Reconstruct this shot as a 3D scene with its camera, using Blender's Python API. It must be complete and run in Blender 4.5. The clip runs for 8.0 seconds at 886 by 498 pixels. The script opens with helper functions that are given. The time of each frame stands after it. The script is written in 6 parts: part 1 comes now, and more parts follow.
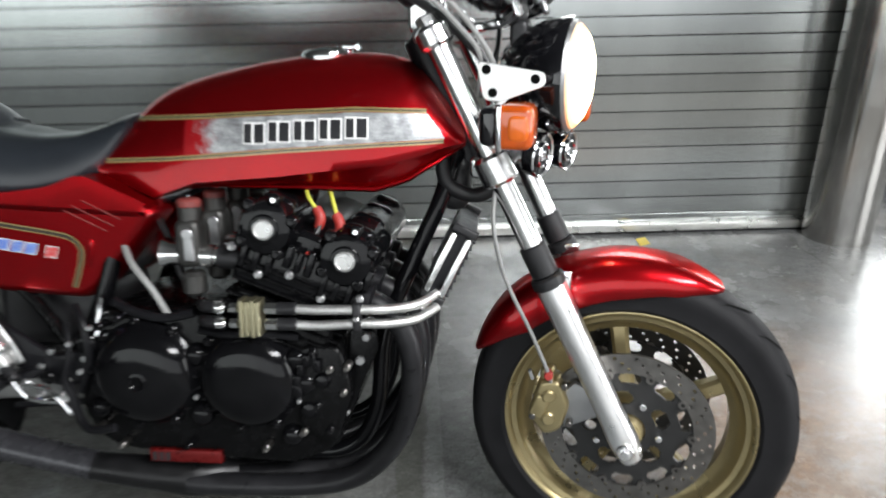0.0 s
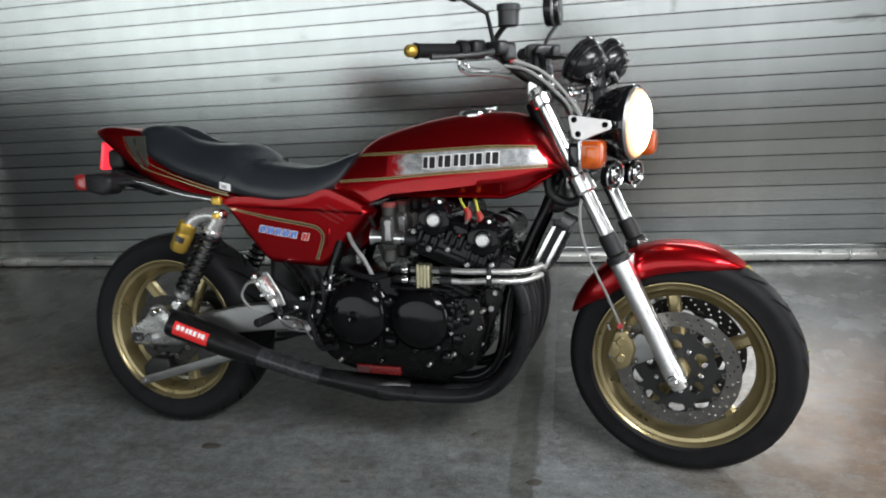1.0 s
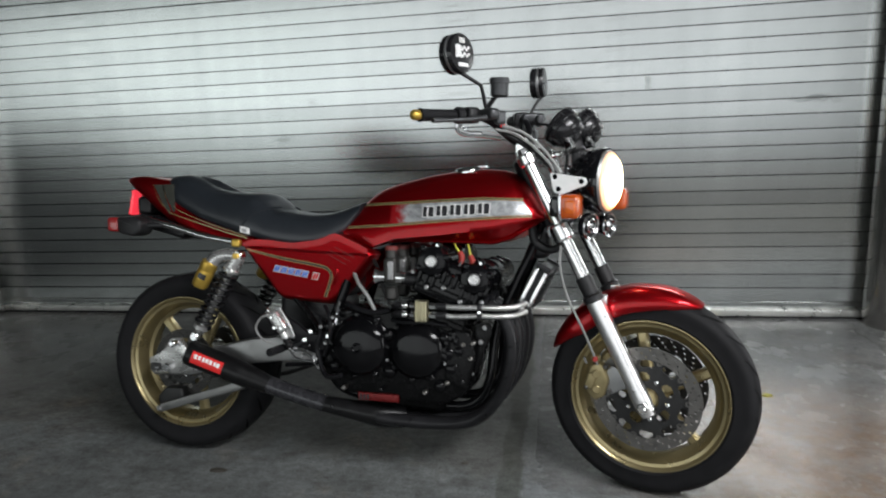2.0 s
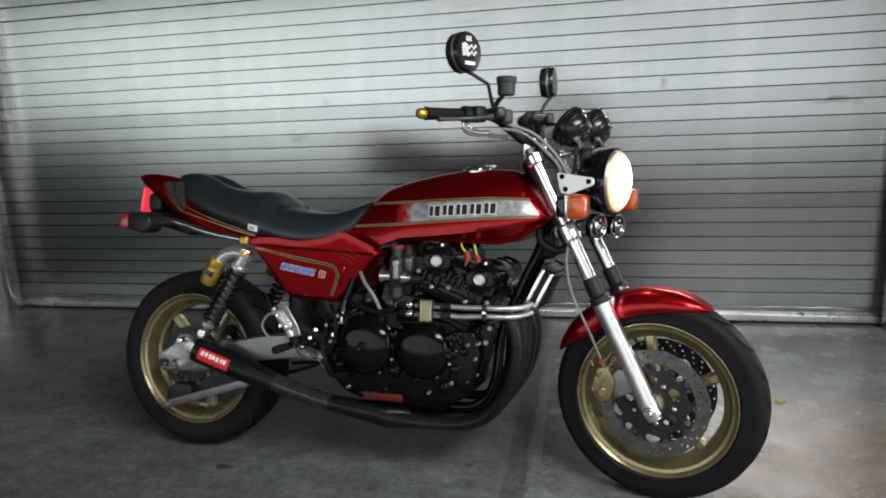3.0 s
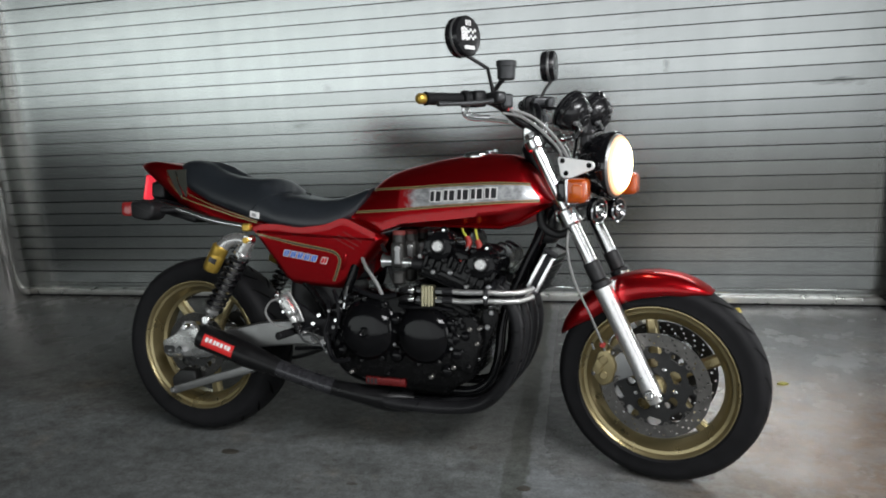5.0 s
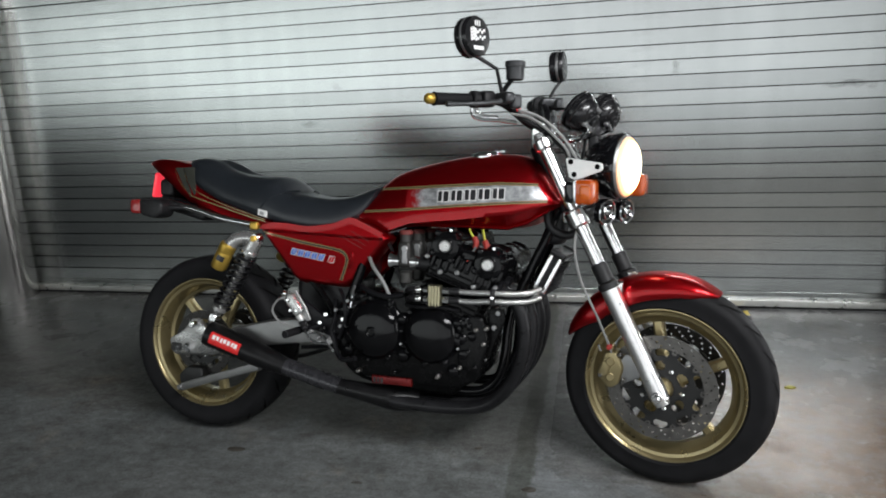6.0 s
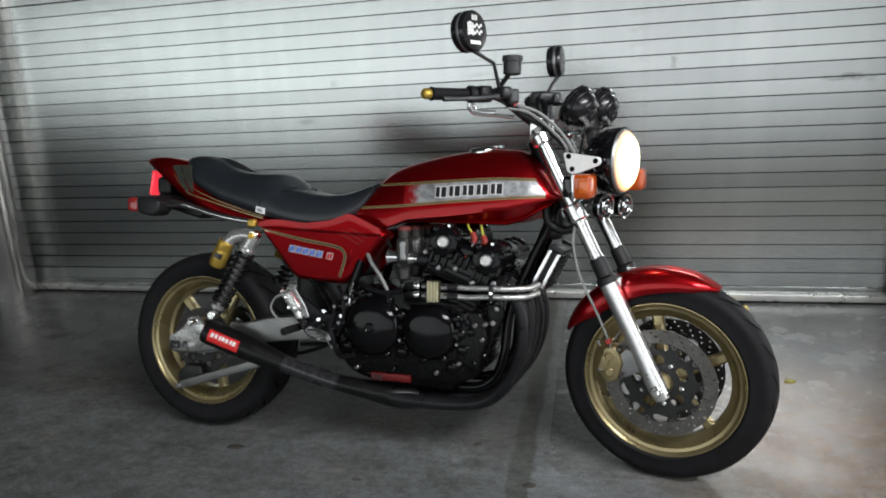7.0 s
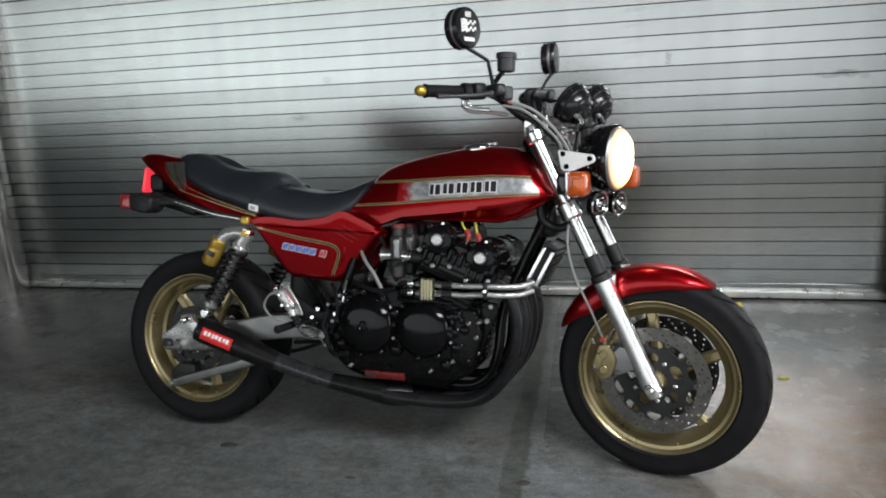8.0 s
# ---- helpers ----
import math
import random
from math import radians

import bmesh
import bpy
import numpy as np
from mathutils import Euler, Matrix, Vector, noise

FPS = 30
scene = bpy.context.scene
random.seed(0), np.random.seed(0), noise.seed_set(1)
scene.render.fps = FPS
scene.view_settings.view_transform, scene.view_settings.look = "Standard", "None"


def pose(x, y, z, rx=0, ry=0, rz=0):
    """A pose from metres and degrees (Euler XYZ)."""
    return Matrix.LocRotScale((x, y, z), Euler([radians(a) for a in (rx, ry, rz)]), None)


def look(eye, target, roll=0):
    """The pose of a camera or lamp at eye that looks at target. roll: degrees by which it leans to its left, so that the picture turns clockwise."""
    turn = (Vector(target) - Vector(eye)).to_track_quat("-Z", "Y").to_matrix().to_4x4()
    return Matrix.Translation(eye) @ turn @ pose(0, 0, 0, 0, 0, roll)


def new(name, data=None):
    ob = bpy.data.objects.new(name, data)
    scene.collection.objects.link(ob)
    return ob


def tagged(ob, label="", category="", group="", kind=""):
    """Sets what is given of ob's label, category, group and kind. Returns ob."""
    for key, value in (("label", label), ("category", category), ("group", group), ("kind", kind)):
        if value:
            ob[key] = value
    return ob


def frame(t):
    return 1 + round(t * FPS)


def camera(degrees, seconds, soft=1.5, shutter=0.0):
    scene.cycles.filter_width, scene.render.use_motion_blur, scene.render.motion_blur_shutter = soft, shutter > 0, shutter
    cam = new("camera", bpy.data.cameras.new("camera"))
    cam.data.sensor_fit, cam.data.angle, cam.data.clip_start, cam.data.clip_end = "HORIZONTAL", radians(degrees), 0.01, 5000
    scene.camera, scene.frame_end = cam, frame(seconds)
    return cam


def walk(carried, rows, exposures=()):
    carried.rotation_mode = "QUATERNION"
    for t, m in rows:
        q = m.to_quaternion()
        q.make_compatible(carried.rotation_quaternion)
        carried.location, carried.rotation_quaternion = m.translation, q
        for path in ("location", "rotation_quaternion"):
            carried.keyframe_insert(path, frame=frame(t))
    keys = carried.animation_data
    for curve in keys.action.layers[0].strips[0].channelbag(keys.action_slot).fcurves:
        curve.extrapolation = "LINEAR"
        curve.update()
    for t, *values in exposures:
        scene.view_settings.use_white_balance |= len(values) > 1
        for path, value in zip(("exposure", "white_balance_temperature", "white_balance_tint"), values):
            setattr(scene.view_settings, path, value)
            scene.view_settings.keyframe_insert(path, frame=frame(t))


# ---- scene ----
cam = camera(64.8, 8.0, 1.9, 0.5)
# seconds, place of the lens, yaw, pitch, roll
ROWS = [
    (0.0, 1.157, 0.101, 1.115, -1.85, -23.69, -0.84),
    (0.3, 1.196, -0.125, 1.143, 0.25, -20.48, -3.62),
    (0.5, 1.233, -0.253, 1.168, 2.61, -19.31, -3.01),
    (0.7, 1.241, -0.396, 1.179, 7.42, -19.59, -3.08),
    (0.8, 1.235, -0.456, 1.185, 8.84, -19.46, -3.53),
    (1.0, 1.254, -0.549, 1.193, 11.01, -18.29, -4.15),
    (1.2, 1.251, -0.626, 1.191, 10.30, -17.24, -4.60),
    (1.5, 1.268, -0.740, 1.186, 9.04, -15.58, -3.50),
    (1.8, 1.268, -0.770, 1.188, 8.77, -13.99, -3.43),
    (2.0, 1.275, -0.796, 1.190, 9.74, -12.89, -2.61),
    (2.2, 1.278, -0.778, 1.188, 10.52, -12.38, -2.75),
    (3.5, 1.329, -0.782, 1.178, 11.73, -13.41, -2.19),
    (4.0, 1.326, -0.785, 1.181, 11.51, -14.18, -2.62),
    (4.5, 1.328, -0.783, 1.179, 11.63, -13.90, -3.00),
    (6.0, 1.326, -0.782, 1.181, 12.51, -13.86, -2.57),
    (6.5, 1.327, -0.779, 1.178, 12.63, -13.97, -2.70),
    (7.0, 1.329, -0.778, 1.173, 12.49, -14.02, -2.95),
    (7.5, 1.327, -0.773, 1.177, 12.24, -14.29, -3.02),
    (8.0, 1.331, -0.770, 1.177, 12.09, -14.39, -2.89),
]
walk(cam, [(t, pose(x, y, z, 90 + p, 0, w) @ pose(0, 0, 0, 0, 0, r)) for t, x, y, z, w, p, r in ROWS], [(0.0, 0.80), (0.5, 0.47), (1.0, 0.30), (1.5, 0.26), (2.0, 0.06), (3.5, -0.06), (4.5, 0.0), (8.0, 0.03)])

# ---- light ----
world = bpy.data.worlds.new("world")
scene.world = world
world.use_nodes = True
world.node_tree.nodes["Background"].inputs[0].default_value = (0.55, 0.62, 0.70, 1)
world.node_tree.nodes["Background"].inputs[1].default_value = 0.075


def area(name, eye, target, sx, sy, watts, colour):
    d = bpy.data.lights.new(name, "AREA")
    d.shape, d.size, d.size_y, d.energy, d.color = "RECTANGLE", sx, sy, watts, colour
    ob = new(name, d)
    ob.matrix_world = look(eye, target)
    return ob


# daylight of the open bay behind and to the right, and an unseen overhead key
# bay panels out of view, lower edges stepped to shape the shutter's reflection
area("bay_daylight", (-8.00, -5.55, 1.92), (-8.00, 2.0, 1.92), 3.0, 1.96, 28, (0.93, 1.0, 0.995))
area("bay_daylight", (-4.75, -5.55, 1.56), (-4.75, 2.0, 1.56), 3.5, 2.68, 47, (0.93, 1.0, 0.995))
area("bay_daylight", (-2.00, -5.55, 1.54), (-2.00, 2.0, 1.54), 2.0, 2.72, 27, (0.94, 0.99, 1.0))
area("bay_daylight", (0.50, -5.55, 1.53), (0.50, 2.0, 1.53), 3.0, 2.74, 34.5, (0.95, 0.98, 1.0))
area("bay_daylight", (3.92, -5.55, 1.53), (3.92, 2.0, 1.53), 3.80, 2.74, 39, (0.95, 0.98, 1.0))
# unseen overhead lamp, placed by the direction of the floor shadows
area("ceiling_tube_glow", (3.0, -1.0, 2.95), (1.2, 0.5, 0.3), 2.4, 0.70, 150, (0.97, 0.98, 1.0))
area("side_daylight", (3.52, 2.92, 0.95), (3.2, 0.6, 0.5), 0.50, 1.3, 16, (0.97, 0.99, 1.0))
area("side_door_daylight", (5.86, -0.50, 1.10), (0.0, 0.2, 0.6), 2.3, 2.0, 70, (0.97, 0.99, 1.0))


# ---- materials ----
def material(name):
    m = bpy.data.materials.new(name)
    m.use_nodes = True
    n = m.node_tree
    return m, n, n.nodes["Principled BSDF"], n.links.new


def mapped(n, scale=(1, 1, 1), kind="Object"):
    c = n.nodes.new("ShaderNodeTexCoord")
    mp = n.nodes.new("ShaderNodeMapping")
    mp.inputs["Scale"].default_value = scale
    n.links.new(c.outputs[kind], mp.inputs[0])
    return mp.outputs[0]


def noisy(n, vec, scale, detail=4.0, rough=0.55):
    t = n.nodes.new("ShaderNodeTexNoise")
    t.inputs["Scale"].default_value, t.inputs["Detail"].default_value, t.inputs["Roughness"].default_value = scale, detail, rough
    n.links.new(vec, t.inputs["Vector"])
    return t.outputs[0]


def ramp(n, fac, stops):
    r = n.nodes.new("ShaderNodeValToRGB")
    e = r.color_ramp.elements
    while len(e) < len(stops):
        e.new(0.5)
    for q, (p, c) in zip(e, stops):
        q.position = p
        q.color = (*c, 1) if len(c) == 3 else c
    n.links.new(fac, r.inputs[0])
    return r.outputs[0]


def span(n, fac, lo, hi, a=0.3, b=0.7):
    m = n.nodes.new("ShaderNodeMapRange")
    for k, v in zip((1, 2, 3, 4), (a, b, lo, hi)):
        m.inputs[k].default_value = v
    n.links.new(fac, m.inputs[0])
    return m.outputs[0]


def mix(n, fac, a, b, how="MIX"):
    m = n.nodes.new("ShaderNodeMix")
    m.data_type, m.blend_type = "RGBA", how
    for s, v in ((0, fac), (6, a), (7, b)):
        if isinstance(v, (int, float)):
            m.inputs[s].default_value = v
        elif isinstance(v, tuple):
            m.inputs[s].default_value = (*v, 1)
        else:
            n.links.new(v, m.inputs[s])
    return m.outputs[2]


def bump(n, p, height, strength, distance=0.001):
    b = n.nodes.new("ShaderNodeBump")
    b.inputs["Strength"].default_value, b.inputs["Distance"].default_value = strength, distance
    n.links.new(height, b.inputs["Height"])
    n.links.new(b.outputs[0], p.inputs["Normal"])


def finish(name, colour, rough, metal=0.0, coat=0.0, vary=0.18, grain=60.0, relief=0.0, fine=300.0, spread=0.08, spec=0.5):
    """A surface with two scales of tone, a worn gloss and a fine relief."""
    m, n, p, link = material(name)
    v = mapped(n)
    a, b = noisy(n, v, grain * 0.12, 5), noisy(n, v, grain, 6)
    dark = tuple(c * (1 - vary) for c in colour)
    light = tuple(min(1.0, c * (1 + vary)) for c in colour)
    col = ramp(n, mix(n, 0.5, a, b), [(0.35, dark), (0.65, light)])
    link(col, p.inputs["Base Color"])
    link(span(n, b, max(0.02, rough - spread), min(1, rough + spread)), p.inputs["Roughness"])
    p.inputs["Metallic"].default_value, p.inputs["Coat Weight"].default_value = metal, coat
    p.inputs["Coat Roughness"].default_value = 0.04
    p.inputs["Specular IOR Level"].default_value = spec
    if relief:
        bump(n, p, noisy(n, v, fine, 3), relief)
    return m


def lamp_glass(name, colour, glow, strength, rough=0.15):
    m, n, p, link = material(name)
    v = mapped(n)
    link(ramp(n, noisy(n, v, 40, 3), [(0.3, tuple(c * 0.75 for c in colour)), (0.7, colour)]), p.inputs["Base Color"])
    p.inputs["Roughness"].default_value, p.inputs["Coat Weight"].default_value = rough, 0.6
    p.inputs["Emission Color"].default_value, p.inputs["Emission Strength"].default_value = (*glow, 1), strength
    return m


def red_paint():
    m, n, p, link = material("candy_red_paint")
    v = mapped(n)
    flake = noisy(n, v, 1400, 2)
    tone = noisy(n, v, 3, 3)
    col = mix(n, 0.5, ramp(n, flake, [(0.35, (0.17, 0.0018, 0.004)), (0.7, (0.52, 0.006, 0.011))]), ramp(n, tone, [(0.3, (0.29, 0.003, 0.006)), (0.7, (0.39, 0.005, 0.009))]))
    link(col, p.inputs["Base Color"])
    p.inputs["Metallic"].default_value = 0.90
    link(span(n, noisy(n, v, 30, 5), 0.30, 0.36), p.inputs["Roughness"])
    p.inputs["Coat Weight"].default_value, p.inputs["Coat Roughness"].default_value = 0.42, 0.07
    p.inputs["Specular Tint"].default_value = (1.0, 0.22, 0.20, 1)
    return m


def scuffed_silver():
    m, n, p, link = material("scuffed_silver_panel")
    v = mapped(n, (1, 1, 1))
    a, b = noisy(n, v, 26, 8, 0.7), noisy(n, mapped(n, (60, 60, 900)), 1.0, 3)
    grey = ramp(n, mix(n, 0.35, a, b), [(0.36, (0.13, 0.13, 0.135)), (0.5, (0.33, 0.34, 0.35)), (0.64, (0.62, 0.63, 0.64))])
    sx = n.nodes.new("ShaderNodeSeparateXYZ")
    link(v, sx.inputs[0])
    rough_edge = n.nodes.new("ShaderNodeMath")
    rough_edge.operation = "ADD"
    link(sx.outputs[0], rough_edge.inputs[0])
    link(span(n, noisy(n, v, 45, 6, 0.7), -0.022, 0.022), rough_edge.inputs[1])
    f = span(n, rough_edge.outputs[0], 0, 1, 0.790, 0.822)
    link(mix(n, f, (0.36, 0.006, 0.010), grey), p.inputs["Base Color"])
    p.inputs["Metallic"].default_value = 0.55
    link(span(n, a, 0.28, 0.50), p.inputs["Roughness"])
    p.inputs["Coat Weight"].default_value = 0.5
    return m


def concrete():
    m, n, p, link = material("sealed_concrete_floor")
    v = mapped(n)
    big, mid, fine, grit = noisy(n, v, 0.9, 5, 0.6), noisy(n, v, 5, 8, 0.65), noisy(n, v, 38, 6), noisy(n, v, 420, 2)
    base = ramp(n, mix(n, 0.45, big, mid), [(0.32, (0.066, 0.068, 0.063)), (0.5, (0.100, 0.102, 0.095)), (0.68, (0.140, 0.142, 0.133))])
    brown = ramp(n, noisy(n, mapped(n, (1, 1, 1)), 2.3, 8, 0.72), [(0.55, (0, 0, 0)), (0.70, (1, 1, 1))])
    base = mix(n, span(n, brown, 0.0, 0.45, 0, 1), base, (0.175, 0.135, 0.095))
    base = mix(n, span(n, fine, 0.0, 0.5, 0.42, 0.72), base, (0.062, 0.060, 0.054))
    # the slab beyond the joint is paler
    sx = n.nodes.new("ShaderNodeSeparateXYZ")
    link(mapped(n), sx.inputs[0])
    pale = mix(n, 0.45, base, (0.180, 0.185, 0.182))
    wob = n.nodes.new("ShaderNodeMath")
    wob.operation = "ADD"
    link(sx.outputs[0], wob.inputs[0])
    link(span(n, mid, -0.02, 0.02), wob.inputs[1])
    base = mix(n, span(n, wob.outputs[0], 0, 1, 1.150, 1.165), base, pale)
    speck = ramp(n, noisy(n, v, 130, 5, 0.7), [(0.32, (0.40, 0.40, 0.38)), (0.46, (0.95, 0.95, 0.95)), (0.58, (1.05, 1.05, 1.05)), (0.70, (1.55, 1.55, 1.50))])
    base = mix(n, 0.75, base, speck, "MULTIPLY")
    blot = ramp(n, noisy(n, mapped(n, (1, 1.4, 1)), 7.5, 9, 0.74), [(0.33, (0.48, 0.46, 0.41)), (0.48, (1, 1, 1)), (0.66, (1.38, 1.38, 1.38))])
    base = mix(n, 0.74, base, blot, "MULTIPLY")
    mottle = ramp(n, noisy(n, mapped(n, (1, 1.5, 1)), 30, 8, 0.68), [(0.34, (0.66, 0.65, 0.62)), (0.50, (1, 1, 1)), (0.66, (1.36, 1.36, 1.34))])
    base = mix(n, 0.55, base, mottle, "MULTIPLY")
    crack = n.nodes.new("ShaderNodeTexVoronoi")
    crack.feature = "DISTANCE_TO_EDGE"
    crack.inputs["Scale"].default_value = 1.1
    warp = n.nodes.new("ShaderNodeVectorMath")
    warp.operation = "ADD"
    link(v, warp.inputs[0])
    link(span(n, noisy(n, v, 4, 6, 0.7), -0.12, 0.12), warp.inputs[1])
    link(warp.outputs[0], crack.inputs["Vector"])
    base = mix(n, span(n, crack.outputs["Distance"], 0.55, 0.0, 0.0, 0.006), base, (0.05, 0.048, 0.042))
    strip = mix(n, span(n, wob.outputs[0], 0, 1, 1.085, 1.092), (1, 1, 1), (0.70, 0.71, 0.66))
    strip = mix(n, span(n, wob.outputs[0], 0, 1, 1.150, 1.160), strip, (1, 1, 1))
    base = mix(n, 1.0, base, strip, "MULTIPLY")
    # a tan patch with a ragged edge, to the right of the front wheel
    warm = n.nodes.new("ShaderNodeVectorMath")
    warm.operation = "DISTANCE"
    link(mapped(n, (1, 0.8, 1)), warm.inputs[0])
    warm.inputs[1].default_value = (1.95, 1.10, 0)
    wf = n.nodes.new("ShaderNodeMath")
    wf.operation = "SUBTRACT"
    link(warm.outputs[1], wf.inputs[0])
    link(span(n, big, -0.25, 0.25), wf.inputs[1])
    tan_patch = mix(n, span(n, noisy(n, v, 14, 8, 0.7), 0.25, 1.0), base, (0.27, 0.185, 0.125))
    base = mix(n, span(n, wf.outputs[0], 0.75, 0, 0.10, 0.62), base, tan_patch)
    pits = ramp(n, noisy(n, mapped(n, (1, 1.6, 1)), 21, 5, 0.62), [(0.64, (1, 1, 1)), (0.72, (0.42, 0.38, 0.32))])
    base = mix(n, span(n, noisy(n, v, 2.1, 3), 0.0, 1.0, 0.46, 0.60), base, mix(n, 1.0, base, pits, "MULTIPLY"))
    base = mix(n, 1.0, base, (1.005, 1.0, 1.025), "MULTIPLY")
    # a paler, cooler screed in the foreground, with a feathered edge
    edge = n.nodes.new("ShaderNodeVectorMath")
    edge.operation = "DOT_PRODUCT"
    link(v, edge.inputs[0])
    edge.inputs[1].default_value = (0.12, 0.99, 0)
    ew = n.nodes.new("ShaderNodeMath")
    ew.operation = "ADD"
    link(edge.outputs["Value"], ew.inputs[0])
    link(span(n, noisy(n, v, 5.5, 9, 0.72), -0.14, 0.14), ew.inputs[1])
    screed = n.nodes.new("ShaderNodeMath")
    screed.operation = "MULTIPLY"
    link(span(n, ew.outputs[0], 0.75, 0, 1.26, 1.34), screed.inputs[0])
    link(span(n, wob.outputs[0], 1, 0.15, 1.45, 1.85), screed.inputs[1])
    base = mix(n, screed.outputs[0], base, mix(n, 1.0, base, (1.22, 1.29, 1.36), "MULTIPLY"))
    worn = ramp(n, noisy(n, mapped(n, (1.0, 1.7, 1)), 6.0, 10, 0.78), [(0.46, (0.97, 0.95, 0.92)), (0.53, (0.74, 0.62, 0.50)), (0.60, (0.98, 0.88, 0.75)), (0.66, (0.82, 0.73, 0.62))])
    base = mix(n, span(n, wob.outputs[0], 0, 0.95, 1.30, 1.75), base, mix(n, span(n, ew.outputs[0], 1, 0, 1.7, 2.0), base, mix(n, 1.0, base, worn, "MULTIPLY")))
    # floor out of view past the column, darkened so the shutter reflects dark
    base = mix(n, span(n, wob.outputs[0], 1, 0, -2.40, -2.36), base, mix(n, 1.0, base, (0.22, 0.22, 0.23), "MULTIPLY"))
    link(base, p.inputs["Base Color"])
    # dusty and dull towards the near left corner, sealed and glossy elsewhere
    dust = n.nodes.new("ShaderNodeVectorMath")
    dust.operation = "DOT_PRODUCT"
    link(v, dust.inputs[0])
    dust.inputs[1].default_value = (0.45, 0.89, 0)
    df = n.nodes.new("ShaderNodeMath")
    df.operation = "ADD"
    link(dust.outputs["Value"], df.inputs[0])
    link(span(n, mid, -0.2, 0.2), df.inputs[1])
    clean = span(n, df.outputs[0], 0, 1, 0.55, 1.15)
    rr = n.nodes.new("ShaderNodeMix")
    link(clean, rr.inputs[0])
    rr.inputs[2].default_value = 0.50
    seal = n.nodes.new("ShaderNodeMix")
    link(span(n, wob.outputs[0], 0, 1, 1.12, 1.20), seal.inputs[0])
    polish = n.nodes.new("ShaderNodeMix")
    link(span(n, wob.outputs[0], 0, 1, -0.95, -0.60), polish.inputs[0])
    link(span(n, mid, 0.22, 0.34), polish.inputs[2])
    link(span(n, mid, 0.46, 0.60), polish.inputs[3])
    link(polish.outputs[0], seal.inputs[2])
    scuffed = n.nodes.new("ShaderNodeMix")
    link(span(n, ew.outputs[0], 1, 0, 1.00, 1.40), scuffed.inputs[0])
    link(span(n, mid, 0.15, 0.34), scuffed.inputs[2])
    link(span(n, mid, 0.36, 0.52), scuffed.inputs[3])
    link(scuffed.outputs[0], seal.inputs[3])
    link(seal.outputs[0], rr.inputs[3])
    link(rr.outputs[0], p.inputs["Roughness"])
    shine = n.nodes.new("ShaderNodeMix")
    link(span(n, ew.outputs[0], 0, 1, 1.5, 2.1), shine.inputs[0])
    link(span(n, clean, 0.30, 0.22, 0, 1), shine.inputs[2])
    shine.inputs[3].default_value = 0.52
    # bare, unsealed concrete behind the machine
    bare = n.nodes.new("ShaderNodeMath")
    bare.operation = "MULTIPLY"
    link(shine.outputs[0], bare.inputs[0])
    link(span(n, wob.outputs[0], 0.15, 1, -0.70, 0.30), bare.inputs[1])
    link(bare.outputs[0], p.inputs["Specular IOR Level"])
    bump(n, p, mix(n, 0.5, fine, grit), 0.15, 0.002)
    return m


def shutter_metal():
    m, n, p, link = material("galvanised_shutter")
    v = mapped(n, (1, 1, 1), "Object")
    a, b, c = noisy(n, v, 1.4, 6, 0.6), noisy(n, mapped(n, (9, 9, 1.2)), 1.0, 5, 0.6), noisy(n, mapped(n, (3, 3, 700)), 1.0, 2)
    slat_tone = n.nodes.new("ShaderNodeObjectInfo")
    tone = mix(n, 0.25, mix(n, 0.5, a, b), slat_tone.outputs["Random"])
    col = ramp(n, tone, [(0.28, (0.395, 0.414, 0.410)), (0.72, (0.535, 0.560, 0.552))])
    smear = ramp(n, noisy(n, mapped(n, (1.3, 1.3, 7)), 1.6, 7, 0.7), [(0.60, (0, 0, 0)), (0.78, (1, 1, 1))])
    col = mix(n, span(n, smear, 0, 0.30, 0, 1), col, (0.24, 0.245, 0.235))
    # rubbed marks: x, height, half width, half height
    geo = n.nodes.new("ShaderNodeNewGeometry")
    for x, z, w, h, k in MARKS:
        mp = n.nodes.new("ShaderNodeMapping")
        mp.inputs["Location"].default_value = (-x / w, 0, -z / h)
        mp.inputs["Scale"].default_value = (1 / w, 0, 1 / h)
        link(geo.outputs["Position"], mp.inputs[0])
        d = n.nodes.new("ShaderNodeVectorMath")
        d.operation = "LENGTH"
        link(mp.outputs[0], d.inputs[0])
        e = n.nodes.new("ShaderNodeMath")
        e.operation = "ADD"
        link(d.outputs["Value"], e.inputs[0])
        link(span(n, noisy(n, mapped(n, (12, 12, 40)), 1.0, 6, 0.75), -0.9, 0.9), e.inputs[1])
        col = mix(n, span(n, e.outputs[0], k, 0, 0.2, 1.1), col, (0.10, 0.105, 0.10))
    link(col, p.inputs["Base Color"])
    p.inputs["Roughness"].default_value = 0.5
    sheen = n.nodes.new("ShaderNodeBsdfAnisotropic")
    sheen.distribution = "BECKMANN"
    link(col, sheen.inputs["Color"])
    link(span(n, mix(n, 0.5, a, b), 0.232, 0.250), sheen.inputs["Roughness"])
    # rolled along its length: the sheen spreads upright more than along
    sheen.inputs["Anisotropy"].default_value = -0.20
    roll = n.nodes.new("ShaderNodeCombineXYZ")
    roll.inputs[0].default_value = 1.0
    link(roll.outputs[0], sheen.inputs["Tangent"])
    both = n.nodes.new("ShaderNodeMixShader")
    both.inputs[0].default_value = 0.03
    link(sheen.outputs[0], both.inputs[1])
    link(p.outputs[0], both.inputs[2])
    link(both.outputs[0], n.nodes["Material Output"].inputs[0])
    return m


